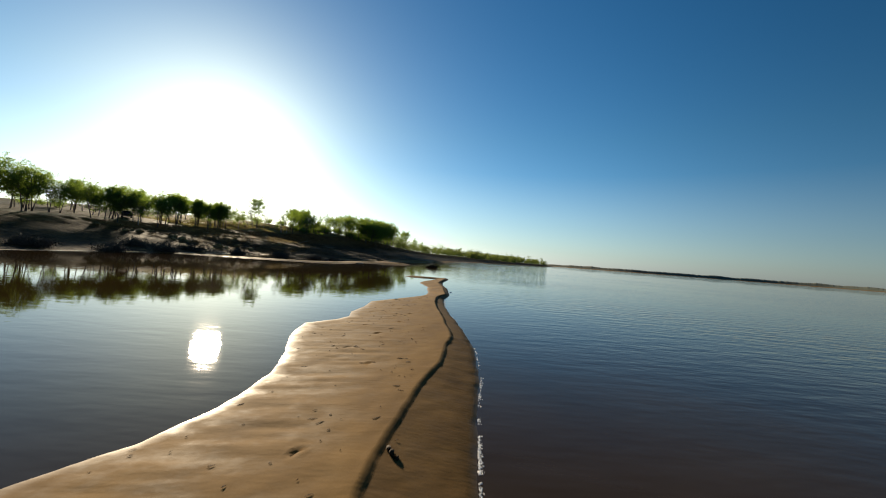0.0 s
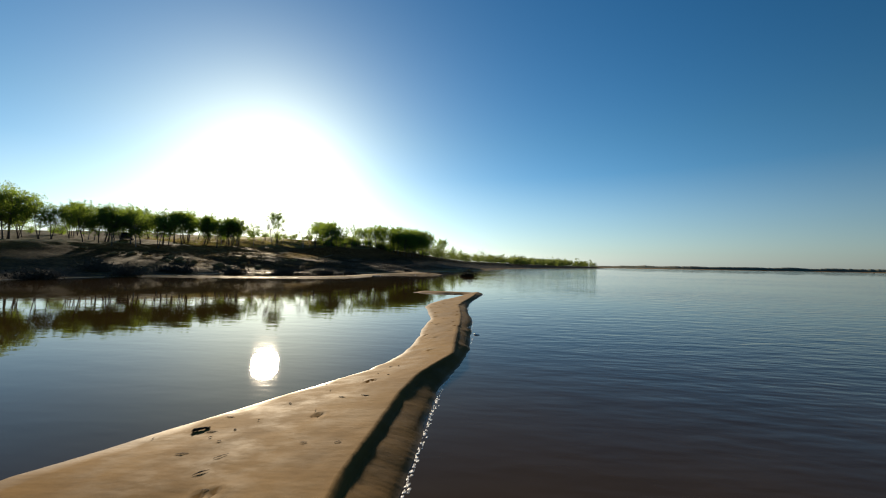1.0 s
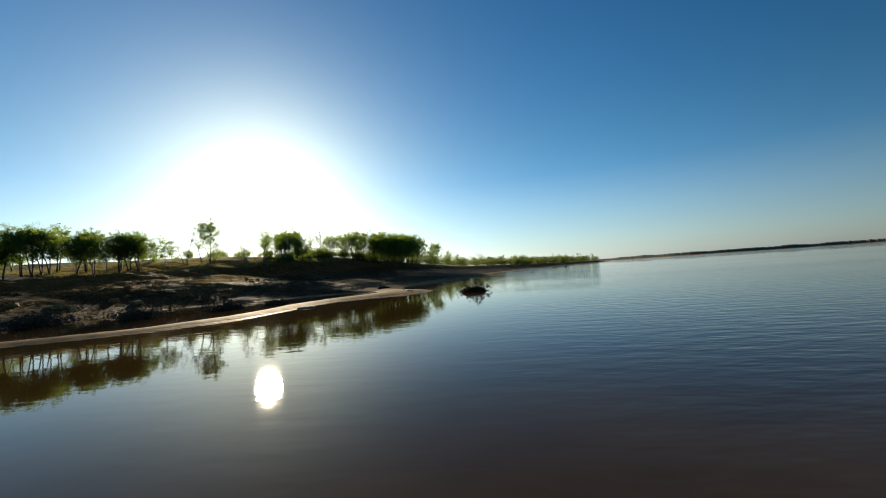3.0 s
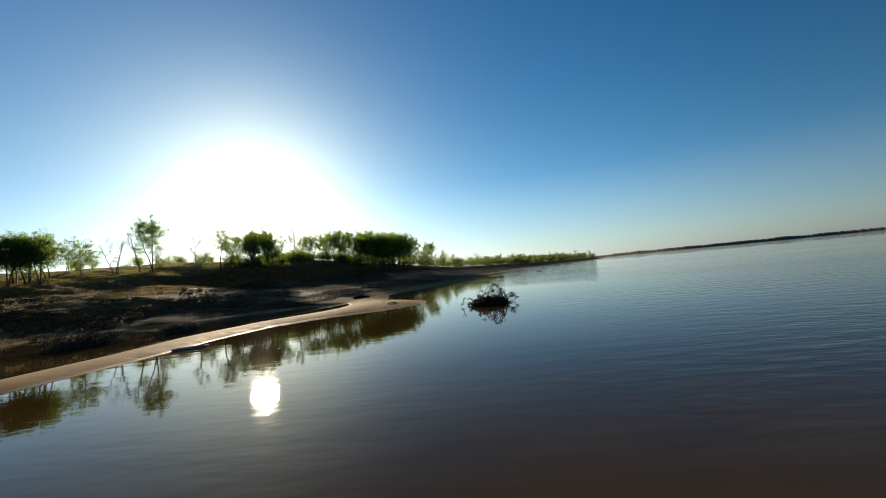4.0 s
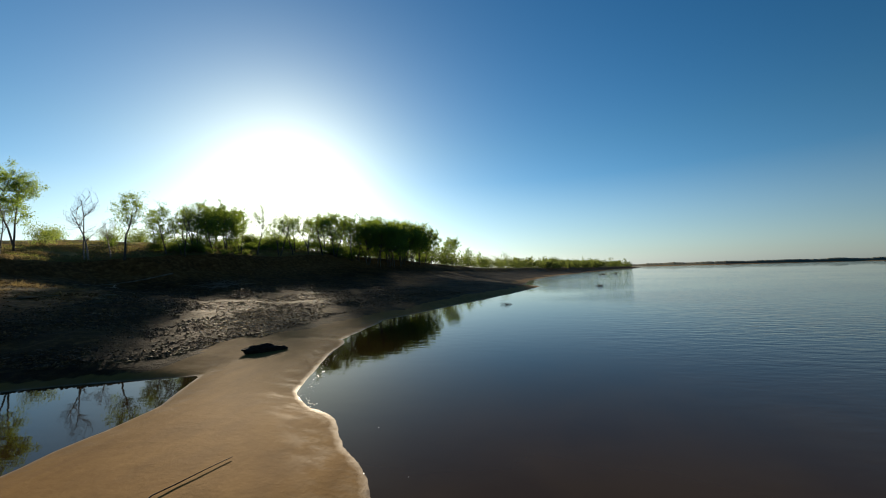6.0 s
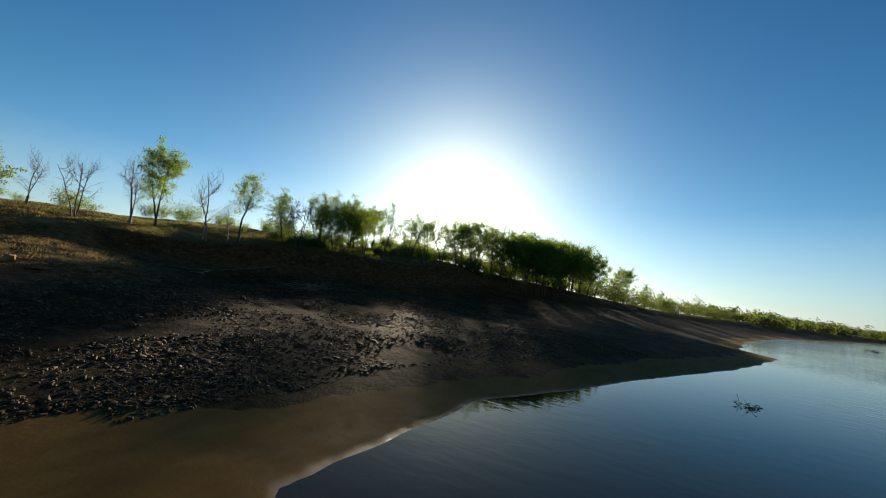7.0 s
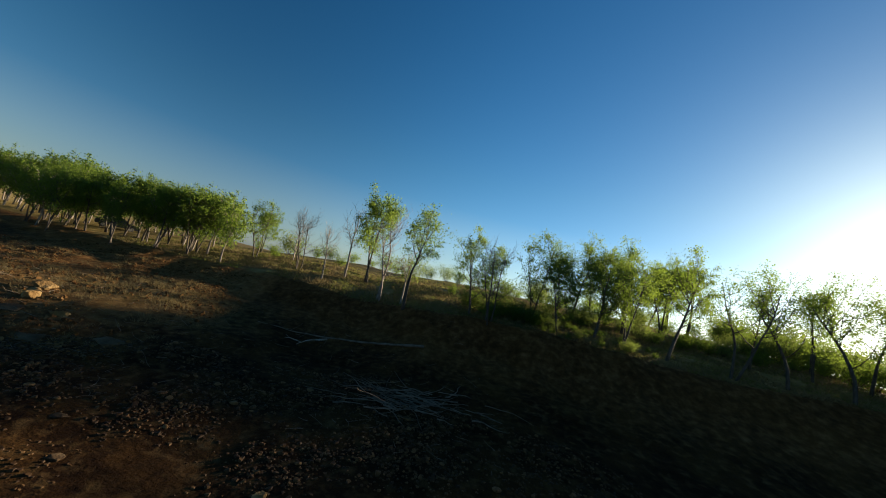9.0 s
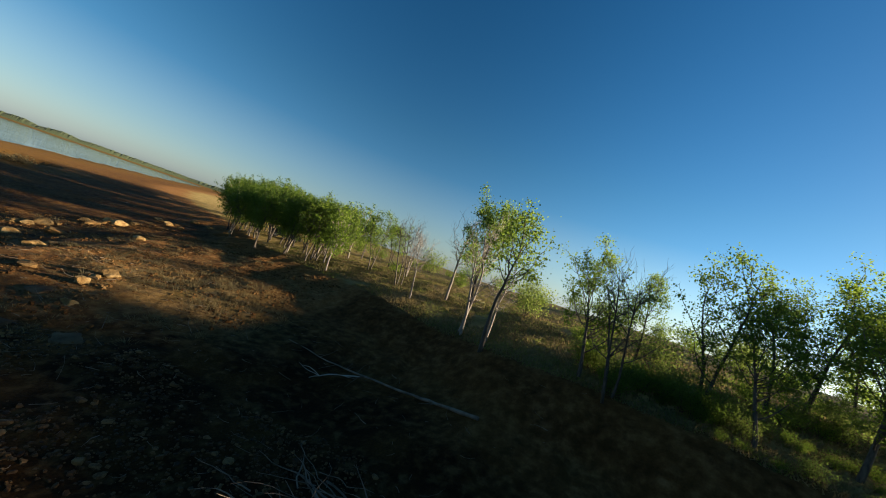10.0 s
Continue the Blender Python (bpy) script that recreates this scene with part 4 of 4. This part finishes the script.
make_log("fallen_branch", [on(-42.2, 122.3, 0.1), on(-42.6, 120.8, 0.16), on(-42.9, 119.2, 0.15), on(-43.1, 116.5, 0.2), on(-42.7, 114.6, 0.12), on(-42.5, 112.1, 0.06)], 0.085, 0.015, DEADWOOD,
         "long bleached fallen branch lying along the foot of the bank", 9, 3)
make_log("fallen_branch", [on(-43.0, 116.3, 0.12), on(-42.0, 115.3, 0.1), on(-41.1, 115.0, 0.05)], 0.035, 0.012, DRIFT, "thin bleached side branch on the dark bank foot", 3, 8)


def make_rotten_log():
    """A slumped, rotted chunk of trunk with a crumbling back and a broken end."""
    top = new("rotten_log")
    rng = random.Random(12)
    for name, at, size in (("trunk_chunk", (0, 0, 0.06), (0.62, 0.27, 0.2)), ("broken_end", (0.66, -0.02, 0.05), (0.17, 0.1, 0.09))):
        bm = bmesh.new()
        bmesh.ops.create_icosphere(bm, subdivisions=4, radius=1.0)
        for v in bm.verts:
            p = v.co.copy()
            ragged = 1 + 0.28 * noise.noise(p * 2.1 + Vector((4, 1, 0))) + 0.14 * noise.noise(p * 6.3) + 0.06 * noise.noise(p * 15)
            v.co = Vector((p.x * size[0] * ragged, p.y * size[1] * ragged, max(p.z, -0.5) * size[2] * ragged)) + Vector(at)
        me = bpy.data.meshes.new(name)
        bm.to_mesh(me)
        bm.free()
        me.materials.append(SOAKED)
        part(name, me, top)
    for k in range(5):
        s = Shape()
        line = bough(Vector((rng.uniform(-0.5, 0.3), rng.uniform(-0.1, 0.1), 0.16)), Vector((rng.gauss(0, 1), rng.gauss(0, 0.6), 0.5)), rng.uniform(0.15, 0.3), rng, 0.25, 0.0, 4)
        s.tube(line, tapered(line, 0.02, 0.006), 5)
        part("splinter", s.mesh("splinter", SOAKED), top)
    top.matrix_basis = pose(-15.6, 99.2, height(-15.6, 99.2), 0, 0, 30) @ Matrix.Scale(1.25, 4)
    return tagged(top, "dark rotten log chunk lying on the sand beach", "driftwood")


make_rotten_log()
make_log("driftwood_stick", [on(-9.4, 85.9, 0.04), on(-9.1, 86.2, 0.05), on(-8.8, 86.5, 0.04)], 0.04, 0.03, SOAKED, "short dark driftwood stick on the sand spit", 0, 14)
make_log("driftwood_stick", [on(-10.0, 86.9, 0.03), on(-10.2, 88.2, 0.04), on(-9.9, 89.6, 0.03)], 0.014, 0.008, SOAKED, "thin forked driftwood twig on the sand spit", 1, 15)
make_log("driftwood_plank", [on(-15.6, 72.4, 0.04), on(-14.9, 72.8, 0.05), on(-14.5, 73.2, 0.03)], 0.06, 0.05, DRIFT, "pale driftwood at the edge of the spit", 0, 16)


def on_bar(x, y, up):
    return (x, y, max(float(bar_height(np.array([x]), np.array([y]))[0]), 0) + up)


make_log("driftwood_stick", [on_bar(-1.1, 41.7, 0.02), on_bar(-0.85, 41.85, 0.025), on_bar(-0.65, 41.98, 0.02)], 0.016, 0.01, SOAKED, "dark straight stick half in the water at the bar", 0, 17)
make_log("bark_piece", [on_bar(-0.66, 6.08, 0.012), on_bar(-0.6, 6.0, 0.02), on_bar(-0.54, 5.9, 0.012)], 0.032, 0.022, SOAKED, "small dark piece of wet bark on the sand", 0, 18)
make_log("driftwood_stick", [on_bar(-2.33, 20.77, 0.012), on_bar(-2.27, 20.8, 0.02), on_bar(-2.2, 20.85, 0.012)], 0.018, 0.01, SOAKED, "small dark driftwood lump at the bar's edge", 0, 19)


def make_bottle():
    """A plastic bottle floating on its side."""
    s = Shape()
    prof = [(0, 0.028), (0.01, 0.033), (0.12, 0.033), (0.15, 0.024), (0.175, 0.012), (0.19, 0.012)]
    s.tube([Vector((a, 0, 0)) for a, r in prof], [r for a, r in prof], 12)
    c = Shape()
    c.tube([Vector((0.188, 0, 0)), Vector((0.205, 0, 0))], [0.015, 0.015], 10)
    top = new("plastic_bottle")
    part("body", s.mesh("body", PLASTIC, True), top)
    part("cap", c.mesh("cap", FOAM), top)
    top.matrix_basis = pose(0.56, 27.5, 0.01, 0, 0, -20) @ Matrix.Scale(0.75, 4)
    return tagged(top, "empty clear plastic bottle floating at the bar's edge", "bottle")


def make_can():
    s = Shape()
    prof = [(0, 0.026), (0.006, 0.033), (0.11, 0.033), (0.116, 0.027), (0.122, 0.027)]
    s.tube([Vector((a, 0, 0)) for a, r in prof], [r for a, r in prof], 14)
    top = new("tin_can", s.mesh("tin_can", TIN, True))
    top.matrix_basis = pose(0.37, 28.02, on_bar(0.37, 28.0, 0.03)[2], 0, 0, 65)
    return tagged(top, "discarded dark can lying on the wet sand", "can")


make_bottle()
make_can()


def make_foam():
    """Scum and foam flecks that line the water's edge."""
    rng = random.Random(31)
    s = Shape()
    edge = lambda y: float(np.interp(y, [5.7, 7.9, 9.3, 11.6, 14.7, 18.5, 20, 22.7, 25.5, 29.8, 34, 36.3, 38, 41, 42.5], [.3, .5, .7, .8, .6, .22, .12, .12, .5, .42, .1, .12, .3, .7, .78]))
    for a, b, n in ((4.4, 5.9, 60), (6.0, 6.9, 70), (7.2, 7.5, 10), (7.9, 9.4, 40), (10, 12, 24), (16, 19, 20), (19.5, 23.5, 110), (26, 31, 50), (33.0, 37.2, 80), (40.4, 42.2, 46)):
        for k in range(2 * n):
            y = rng.uniform(a, b)
            x = edge(y) + abs(rng.gauss(0, 0.022)) + 0.02
            s.chip(Vector((x, y, 0.0)), rng.uniform(0.006, 0.017), rng, 0.3)
    shore = [(-13.2, 101), (-11.8, 97), (-10.8, 94), (-9.2, 91.4), (-7.3, 89.2), (-7.2, 86.2), (-9.3, 84.3), (-11.4, 82.4)]
    for (ax, ay), (bx, by) in zip(shore, shore[1:]):
        for k in range(40):
            t = rng.random()
            s.chip(Vector((ax + (bx - ax) * t + rng.gauss(0.1, 0.12), ay + (by - ay) * t + rng.gauss(0, 0.12), 0.0)), rng.uniform(0.01, 0.03), rng, 0.25)
    for k in range(70):
        x, y = rng.gauss(-8, 2.4), rng.uniform(64, 92)
        s.chip(Vector((x, y, 0.0)), rng.uniform(0.008, 0.02), rng, 0.4)
    return tagged(new("foam", s.mesh("foam", FOAM)), "white foam flecks along the water's edge", "foam", kind="stuff")


make_foam()


# ---- bank: rocks, brush, grass ----
def make_rock(seed, r, mat, label, squash=0.6, name="rock"):
    """A weathered block with broken facets."""
    rng = random.Random(seed)
    bm = bmesh.new()
    bmesh.ops.create_icosphere(bm, subdivisions=3, radius=r)
    cuts = [(Vector((rng.gauss(0, 1), rng.gauss(0, 1), rng.gauss(0, 0.8))).normalized(), r * rng.uniform(0.38, 0.72)) for k in range(13)]
    for v in bm.verts:
        for nrm, d in cuts:
            over = v.co.dot(nrm) - d
            if over > 0:
                v.co -= nrm * over * 0.98
        v.co += v.co.normalized() * r * 0.13 * noise.noise(v.co * (2.2 / r) + Vector((seed, 0, 0))) + v.co.normalized() * r * 0.06 * noise.noise(v.co * (7 / r))
        v.co.z *= squash
    me = bpy.data.meshes.new(name)
    bm.to_mesh(me)
    bm.free()
    me.materials.append(mat)
    return tagged(new(name, me), label, "rock")


for k, (x, y, r) in enumerate(((-43.3, 79.4, 0.55), (-44.0, 80.1, 0.75), (-45.2, 79.6, 0.9), (-46.1, 79.3, 0.6), (-49.3, 76.6, 0.7), (-49.0, 78.4, 0.85), (-50.2, 77.6, 0.6), (-51.8, 75.8, 0.75), (-51.7, 78.1, 0.9), (-52.8, 77.8, 0.7),
                               (-53.6, 77.5, 0.5), (-58.4, 72.8, 0.8), (-57.9, 75.4, 0.9), (-57.8, 77.9, 0.6), (-59.0, 75.0, 0.6), (-63.2, 72.0, 0.8), (-62.4, 76.6, 0.6), (-39.2, 94.5, 0.8), (-41.4, 85.0, 0.9), (-40.2, 93.6, 0.5),
                               (-36.8, 100.4, 0.6), (-37.7, 103.3, 0.55), (-38.4, 102.9, 0.35), (-39.1, 102.6, 0.6), (-36.2, 106.1, 0.4), (-44.1, 84.6, 0.8), (-47.4, 89.5, 0.6), (-28.4, 118.1, 0.22))):
    rock = make_rock(100 + k, r, OCHRE, "weathered ochre sandstone block on the slope", 0.55)
    rock.matrix_basis = pose(x, y, height(x, y) + r * 0.08, 0, 0, k * 53)
    tagged(rock, group="sandstone blocks")
for k, (x, y, r, flat) in enumerate(((-35.1, 109.0, 0.9, 0.2), (-34.0, 107.1, 0.8, 0.22), (-36.0, 104.2, 0.8, 0.22), (-32.8, 106.9, 0.42, 0.55), (-29.9, 106.4, 0.3, 0.4), (-32.0, 105.5, 0.5, 0.5), (-30.0, 111.7, 0.4, 0.2), (-28.4, 113.1, 0.28, 0.25), (-25.8, 116.6, 0.2, 0.3), (-27.3, 125.5, 0.25, 0.4))):
    rock = make_rock(160 + k, r, SHELF, "flat grey-brown rock slab half sunk in the mud" if flat < 0.4 else "grey shore boulder half sunk in the mud", flat)
    rock.matrix_basis = pose(x, y, height(x, y) - r * 0.02, 0, 4 if flat < 0.4 else 0, k * 41)
    tagged(rock, group="shore boulders")


def make_brush_pile():
    rng = random.Random(41)
    top = new("brush_pile")
    for k in range(90):
        s = Shape()
        x, y = -35.4 + rng.gauss(0, 0.65), 121.6 + rng.gauss(0, 1.1)
        w = rng.gauss(1.35, 0.45) + (math.pi if rng.random() < 0.4 else 0)
        line = bough(Vector(on(x, y, rng.uniform(0.03, 0.4))), Vector((math.cos(w) * 0.5, math.sin(w), 0.02)), rng.uniform(0.7, 2.6), rng, 0.24, 0.0, 7)
        line = [Vector((p.x, p.y, max(p.z, height(p.x, p.y) + 0.02))) for p in line]
        s.tube(line, tapered(line, rng.uniform(0.012, 0.04), 0.005), 5)
        part("stick", s.mesh("stick", DEADWOOD), top)
    return tagged(top, "heap of bleached dead sticks on the stony flat", "brush pile")


make_brush_pile()


def make_litter():
    """Dead twigs strewn over the slope."""
    rng = random.Random(43)
    s = Shape()
    for k in range(650):
        x, y = rng.uniform(-45, -31), rng.uniform(94, 126)
        if y > 112 and rng.random() < 0.5:
            continue
        w = rng.uniform(0, 6.28)
        line = bough(Vector(on(x, y, 0.02)), Vector((math.cos(w), math.sin(w), 0.05)), rng.uniform(0.2, 0.9), rng, 0.25, 0.03, 3)
        s.tube(line, tapered(line, rng.uniform(0.005, 0.014), 0.003), 3)
    return tagged(new("twig_litter", s.mesh("twig_litter", DEADWOOD)), "bleached twigs scattered over the dirt slope", "twigs", kind="stuff")


make_litter()


def make_dry_grass():
    """Dry straw tufts that run together along the lower slope."""
    rng = random.Random(51)
    s = Shape()
    spots = [(-42.0 + rng.gauss(0, 2.0) - (104 - y) * 0.1, y) for y in [rng.uniform(95, 110.5) for k in range(130)]]
    spots += [(rng.uniform(-53, -44), rng.uniform(86, 106)) for k in range(90)]
    for x, y in spots:
        size, z = rng.uniform(0.25, 0.6) * (1.5 if x > -45 and y < 109 else 1.0), height(x, y)
        for k in range(60):
            w, r = rng.uniform(0, 6.28), abs(rng.gauss(0, 0.42)) * size
            at = Vector((x + math.cos(w) * r, y + math.sin(w) * r, z - 0.04))
            s.blade(at, at + Vector((math.cos(w) * rng.uniform(0, 0.3), math.sin(w) * rng.uniform(0, 0.3), rng.uniform(0.1, 0.5) * size)), 0.013, rng)
    for k in range(2600):
        x, y = rng.uniform(-56, -34), rng.uniform(74, 109)
        if x < float(bank_line(y)) + 0.3 or noise.noise((x * 0.2, y * 0.2, 12)) < -0.1:
            continue
        z, size = height(x, y), rng.uniform(0.08, 0.24)
        for q in range(14):
            w, r = rng.uniform(0, 6.28), abs(rng.gauss(0, 0.9)) * size
            at = Vector((x + math.cos(w) * r, y + math.sin(w) * r, z - 0.02))
            s.blade(at, at + Vector((math.cos(w) * size * 0.7, math.sin(w) * size * 0.7, rng.uniform(0.3, 1.0) * size)), 0.012, rng)
    return tagged(new("dry_grass", s.mesh("dry_grass", DRY)), "dry straw-coloured grass tufts on the slope", "dry grass", kind="stuff")


make_dry_grass()


def make_grass(seed, n, mat, label, back, lo, hi):
    rng = random.Random(seed)
    s = Shape()
    ys = np.array([rng.uniform(90, 160) for k in range(n)])
    xs = bank_edge(ys) - 0.12 - np.array([abs(rng.gauss(0, back)) for k in range(n)])
    zs = land(xs, ys)
    for x, y, z in zip(xs, ys, zs):
        if noise.noise((x * 0.35, y * 0.35, seed)) < -0.25:
            continue
        at = Vector((x, y, z - 0.02))
        s.blade(at, at + Vector((rng.gauss(0, 0.1), rng.gauss(0, 0.1), rng.uniform(lo, hi))), rng.uniform(0.02, 0.045), rng)
    return tagged(new("grass", s.mesh("grass", mat)), label, "grass", kind="stuff")


make_grass(61, 74000, DRY, "dry tan grass on the bank top", 8, 0.06, 0.2)
make_grass(62, 66000, TURF, "short olive-green grass on the bank top", 9, 0.05, 0.16)


def make_car():
    """A dark parked car under the trees."""
    top = new("parked_car")
    bm = bmesh.new()
    prof = [(-2.1, 0.35), (-2.15, 0.75), (-1.95, 0.98), (-1.6, 1.0), (-1.2, 1.42), (0.35, 1.45), (1.0, 1.0), (1.9, 0.88), (2.1, 0.7), (2.1, 0.35)]
    left = [bm.verts.new((-0.85 if z < 1.1 else -0.68, x, z)) for x, z in prof]
    right = [bm.verts.new((0.85 if z < 1.1 else 0.68, x, z)) for x, z in prof]
    bm.faces.new(left)
    bm.faces.new(list(reversed(right)))
    for i in range(len(prof)):
        j = (i + 1) % len(prof)
        bm.faces.new((left[j], left[i], right[i], right[j]))
    bmesh.ops.recalc_face_normals(bm, faces=bm.faces)
    bmesh.ops.bevel(bm, geom=bm.edges[:], offset=0.04, segments=2, affect="EDGES")
    me = bpy.data.meshes.new("body")
    bm.to_mesh(me)
    bm.free()
    me.materials.append(CARPAINT)
    part("body", me, top)
    for y, z, dy, dz in ((-1.41, 1.22, -0.16, 0.17), (0.7, 1.24, 0.27, 0.18)):
        v = [(-0.6, y + dy, z - dz), (0.6, y + dy, z - dz), (0.56, y - dy, z + dz), (-0.56, y - dy, z + dz)]
        n = 0.03 if y > 0 else -0.03
        v += [(a, b + n, c + 0.03) for a, b, c in v]
        part("windscreen", mesh_of("windscreen", v, [(0, 1, 2, 3), (4, 5, 6, 7), (0, 1, 5, 4), (1, 2, 6, 5), (2, 3, 7, 6), (3, 0, 4, 7)], GLASS), top)
    for x in (-0.8, 0.8):
        for y in (-1.35, 1.3):
            s = Shape()
            s.tube([Vector((x - 0.11, y, 0.32)), Vector((x - 0.09, y, 0.32)), Vector((x + 0.09, y, 0.32)), Vector((x + 0.11, y, 0.32))], [0.28, 0.32, 0.32, 0.28], 16)
            wheel = part("wheel", s.mesh("wheel", RUBBER, True), top)
            r = Shape()
            r.tube([Vector((x - 0.115, y, 0.32)), Vector((x + 0.115, y, 0.32))], [0.18, 0.18], 12)
            part("rim", r.mesh("rim", TIN), wheel)
    top.matrix_basis = pose(-67.9, 84.1, height(-67.9, 84.1), 0, 0, 40)
    return tagged(top, "dark car parked in the shade of the wood", "car")


make_car()


# ---- stones on the flat ----
def stony(y):
    """How far inland the stones reach."""
    return curve(y, [90, 98, 104, 112, 120, 128, 140], [0.4, 0.4, 0.42, 0.58, 0.70, 0.66, 0.5])


def scatter(rng, n, y0, y1):
    out = []
    while len(out) < n:
        y = rng.uniform(y0, y1)
        m, e = float(mud_line(np.array([y]))[0]), float(bank_line(np.array([y]))[0])
        s = rng.uniform(0.10, float(stony(np.array([y]))[0]) + 0.06)
        x = m - s * (m - e)
        if noise.noise((x * 0.3, y * 0.3, 4)) + rng.uniform(-0.35, 0.35) > -0.02 and not (y < 102 and x > -18.5):
            out.append((x, y))
    return out


def slabs(pts, seed, least, spread, most):
    """Vertices and faces of broken flat stones, each a five-sided slab with a smaller tilted top."""
    pts = np.array(pts)
    n = len(pts)
    dice = np.random.default_rng(seed)
    zs = land(pts[:, 0], pts[:, 1])
    r = np.minimum(least + np.abs(dice.normal(0, spread, n)), most)
    h = r * dice.uniform(0.25, 0.7, n)
    turn = dice.uniform(0, 6.28, n)
    long = dice.uniform(0.65, 1.0, n)
    tilt, tilt_way = dice.uniform(0, 0.5, n), dice.uniform(0, 6.28, n)
    rings = []
    for k in range(10):
        a = 2 * math.pi * (k % 5) / 5 + dice.uniform(-0.35, 0.35, n)
        q = r * (dice.uniform(0.85, 1.15, n) if k < 5 else dice.uniform(0.5, 0.85, n))
        u, v = q * np.cos(a), q * np.sin(a) * long
        z = np.full(n, -0.4) * h if k < 5 else h * dice.uniform(0.75, 1.05, n) + u * np.cos(tilt_way) * tilt + v * np.sin(tilt_way) * tilt
        rings.append(np.stack([pts[:, 0] + u * np.cos(turn) - v * np.sin(turn), pts[:, 1] + u * np.sin(turn) + v * np.cos(turn), zs + z], -1))
    verts = np.stack(rings, 1).reshape(-1, 3)
    faces = []
    for b in range(0, n * 10, 10):
        faces += [(b + k, b + (k + 1) % 5, b + 5 + (k + 1) % 5, b + 5 + k) for k in range(5)]
        faces.append((b + 5, b + 6, b + 7, b + 8, b + 9))
    return verts.tolist(), faces


def make_gravel():
    v, f = slabs(scatter(random.Random(71), 34000, 95, 134), 72, 0.022, 0.034, 0.15)
    return tagged(new("gravel", mesh_of("gravel", v, f, STONE)), "brown and grey stones strewn over the muddy flat", "gravel", kind="stuff")


def make_rubble():
    """Clods and broken sandstone over the dirt slope."""
    rng = random.Random(75)
    pts = []
    while len(pts) < 9000:
        x, y = rng.uniform(-56, -32), rng.uniform(74, 110)
        if noise.noise((x * 0.25, y * 0.25, 8)) + rng.uniform(-0.3, 0.3) > 0.0 and x > float(bank_line(y)) + 0.5 and x < -33 - 0.25 * max(96 - y, 0):
            pts.append((x, y))
    v, f = slabs(pts, 76, 0.025, 0.05, 0.22)
    return tagged(new("rubble", mesh_of("rubble", v, f, CLOD)), "ochre clods and broken sandstone on the dirt slope", "rubble", kind="stuff")


make_rubble()
make_gravel()
stone_rng = random.Random(73)
STONES = []
for k in range(8):
    bm = bmesh.new()
    bmesh.ops.create_icosphere(bm, subdivisions=2, radius=1.0)
    cuts = [(Vector((stone_rng.gauss(0, 1), stone_rng.gauss(0, 1), stone_rng.gauss(0, 1))).normalized(), stone_rng.uniform(0.5, 0.85)) for c in range(9)]
    long = stone_rng.uniform(1.0, 1.5)
    for v in bm.verts:
        for nrm, d in cuts:
            over = v.co.dot(nrm) - d
            if over > 0:
                v.co -= nrm * over
        v.co += v.co.normalized() * 0.12 * noise.noise(v.co * 1.7 + Vector((k * 3.1, 0, 0)))
        v.co = Vector((v.co.x * long, v.co.y, v.co.z * 0.5))
    me = bpy.data.meshes.new("stone")
    bm.to_mesh(me)
    bm.free()
    me.materials.append(STONE)
    STONES.append(me)
for k, (x, y) in enumerate(scatter(stone_rng, 290, 103, 126)):
    r = min(0.06 + abs(stone_rng.gauss(0, 0.045)), 0.17)
    ob = part("stone", STONES[k % 8], ground)
    ob.matrix_basis = pose(x, y, height(x, y) + r * 0.12, 0, 0, stone_rng.uniform(0, 360)) @ Matrix.Scale(r, 4)
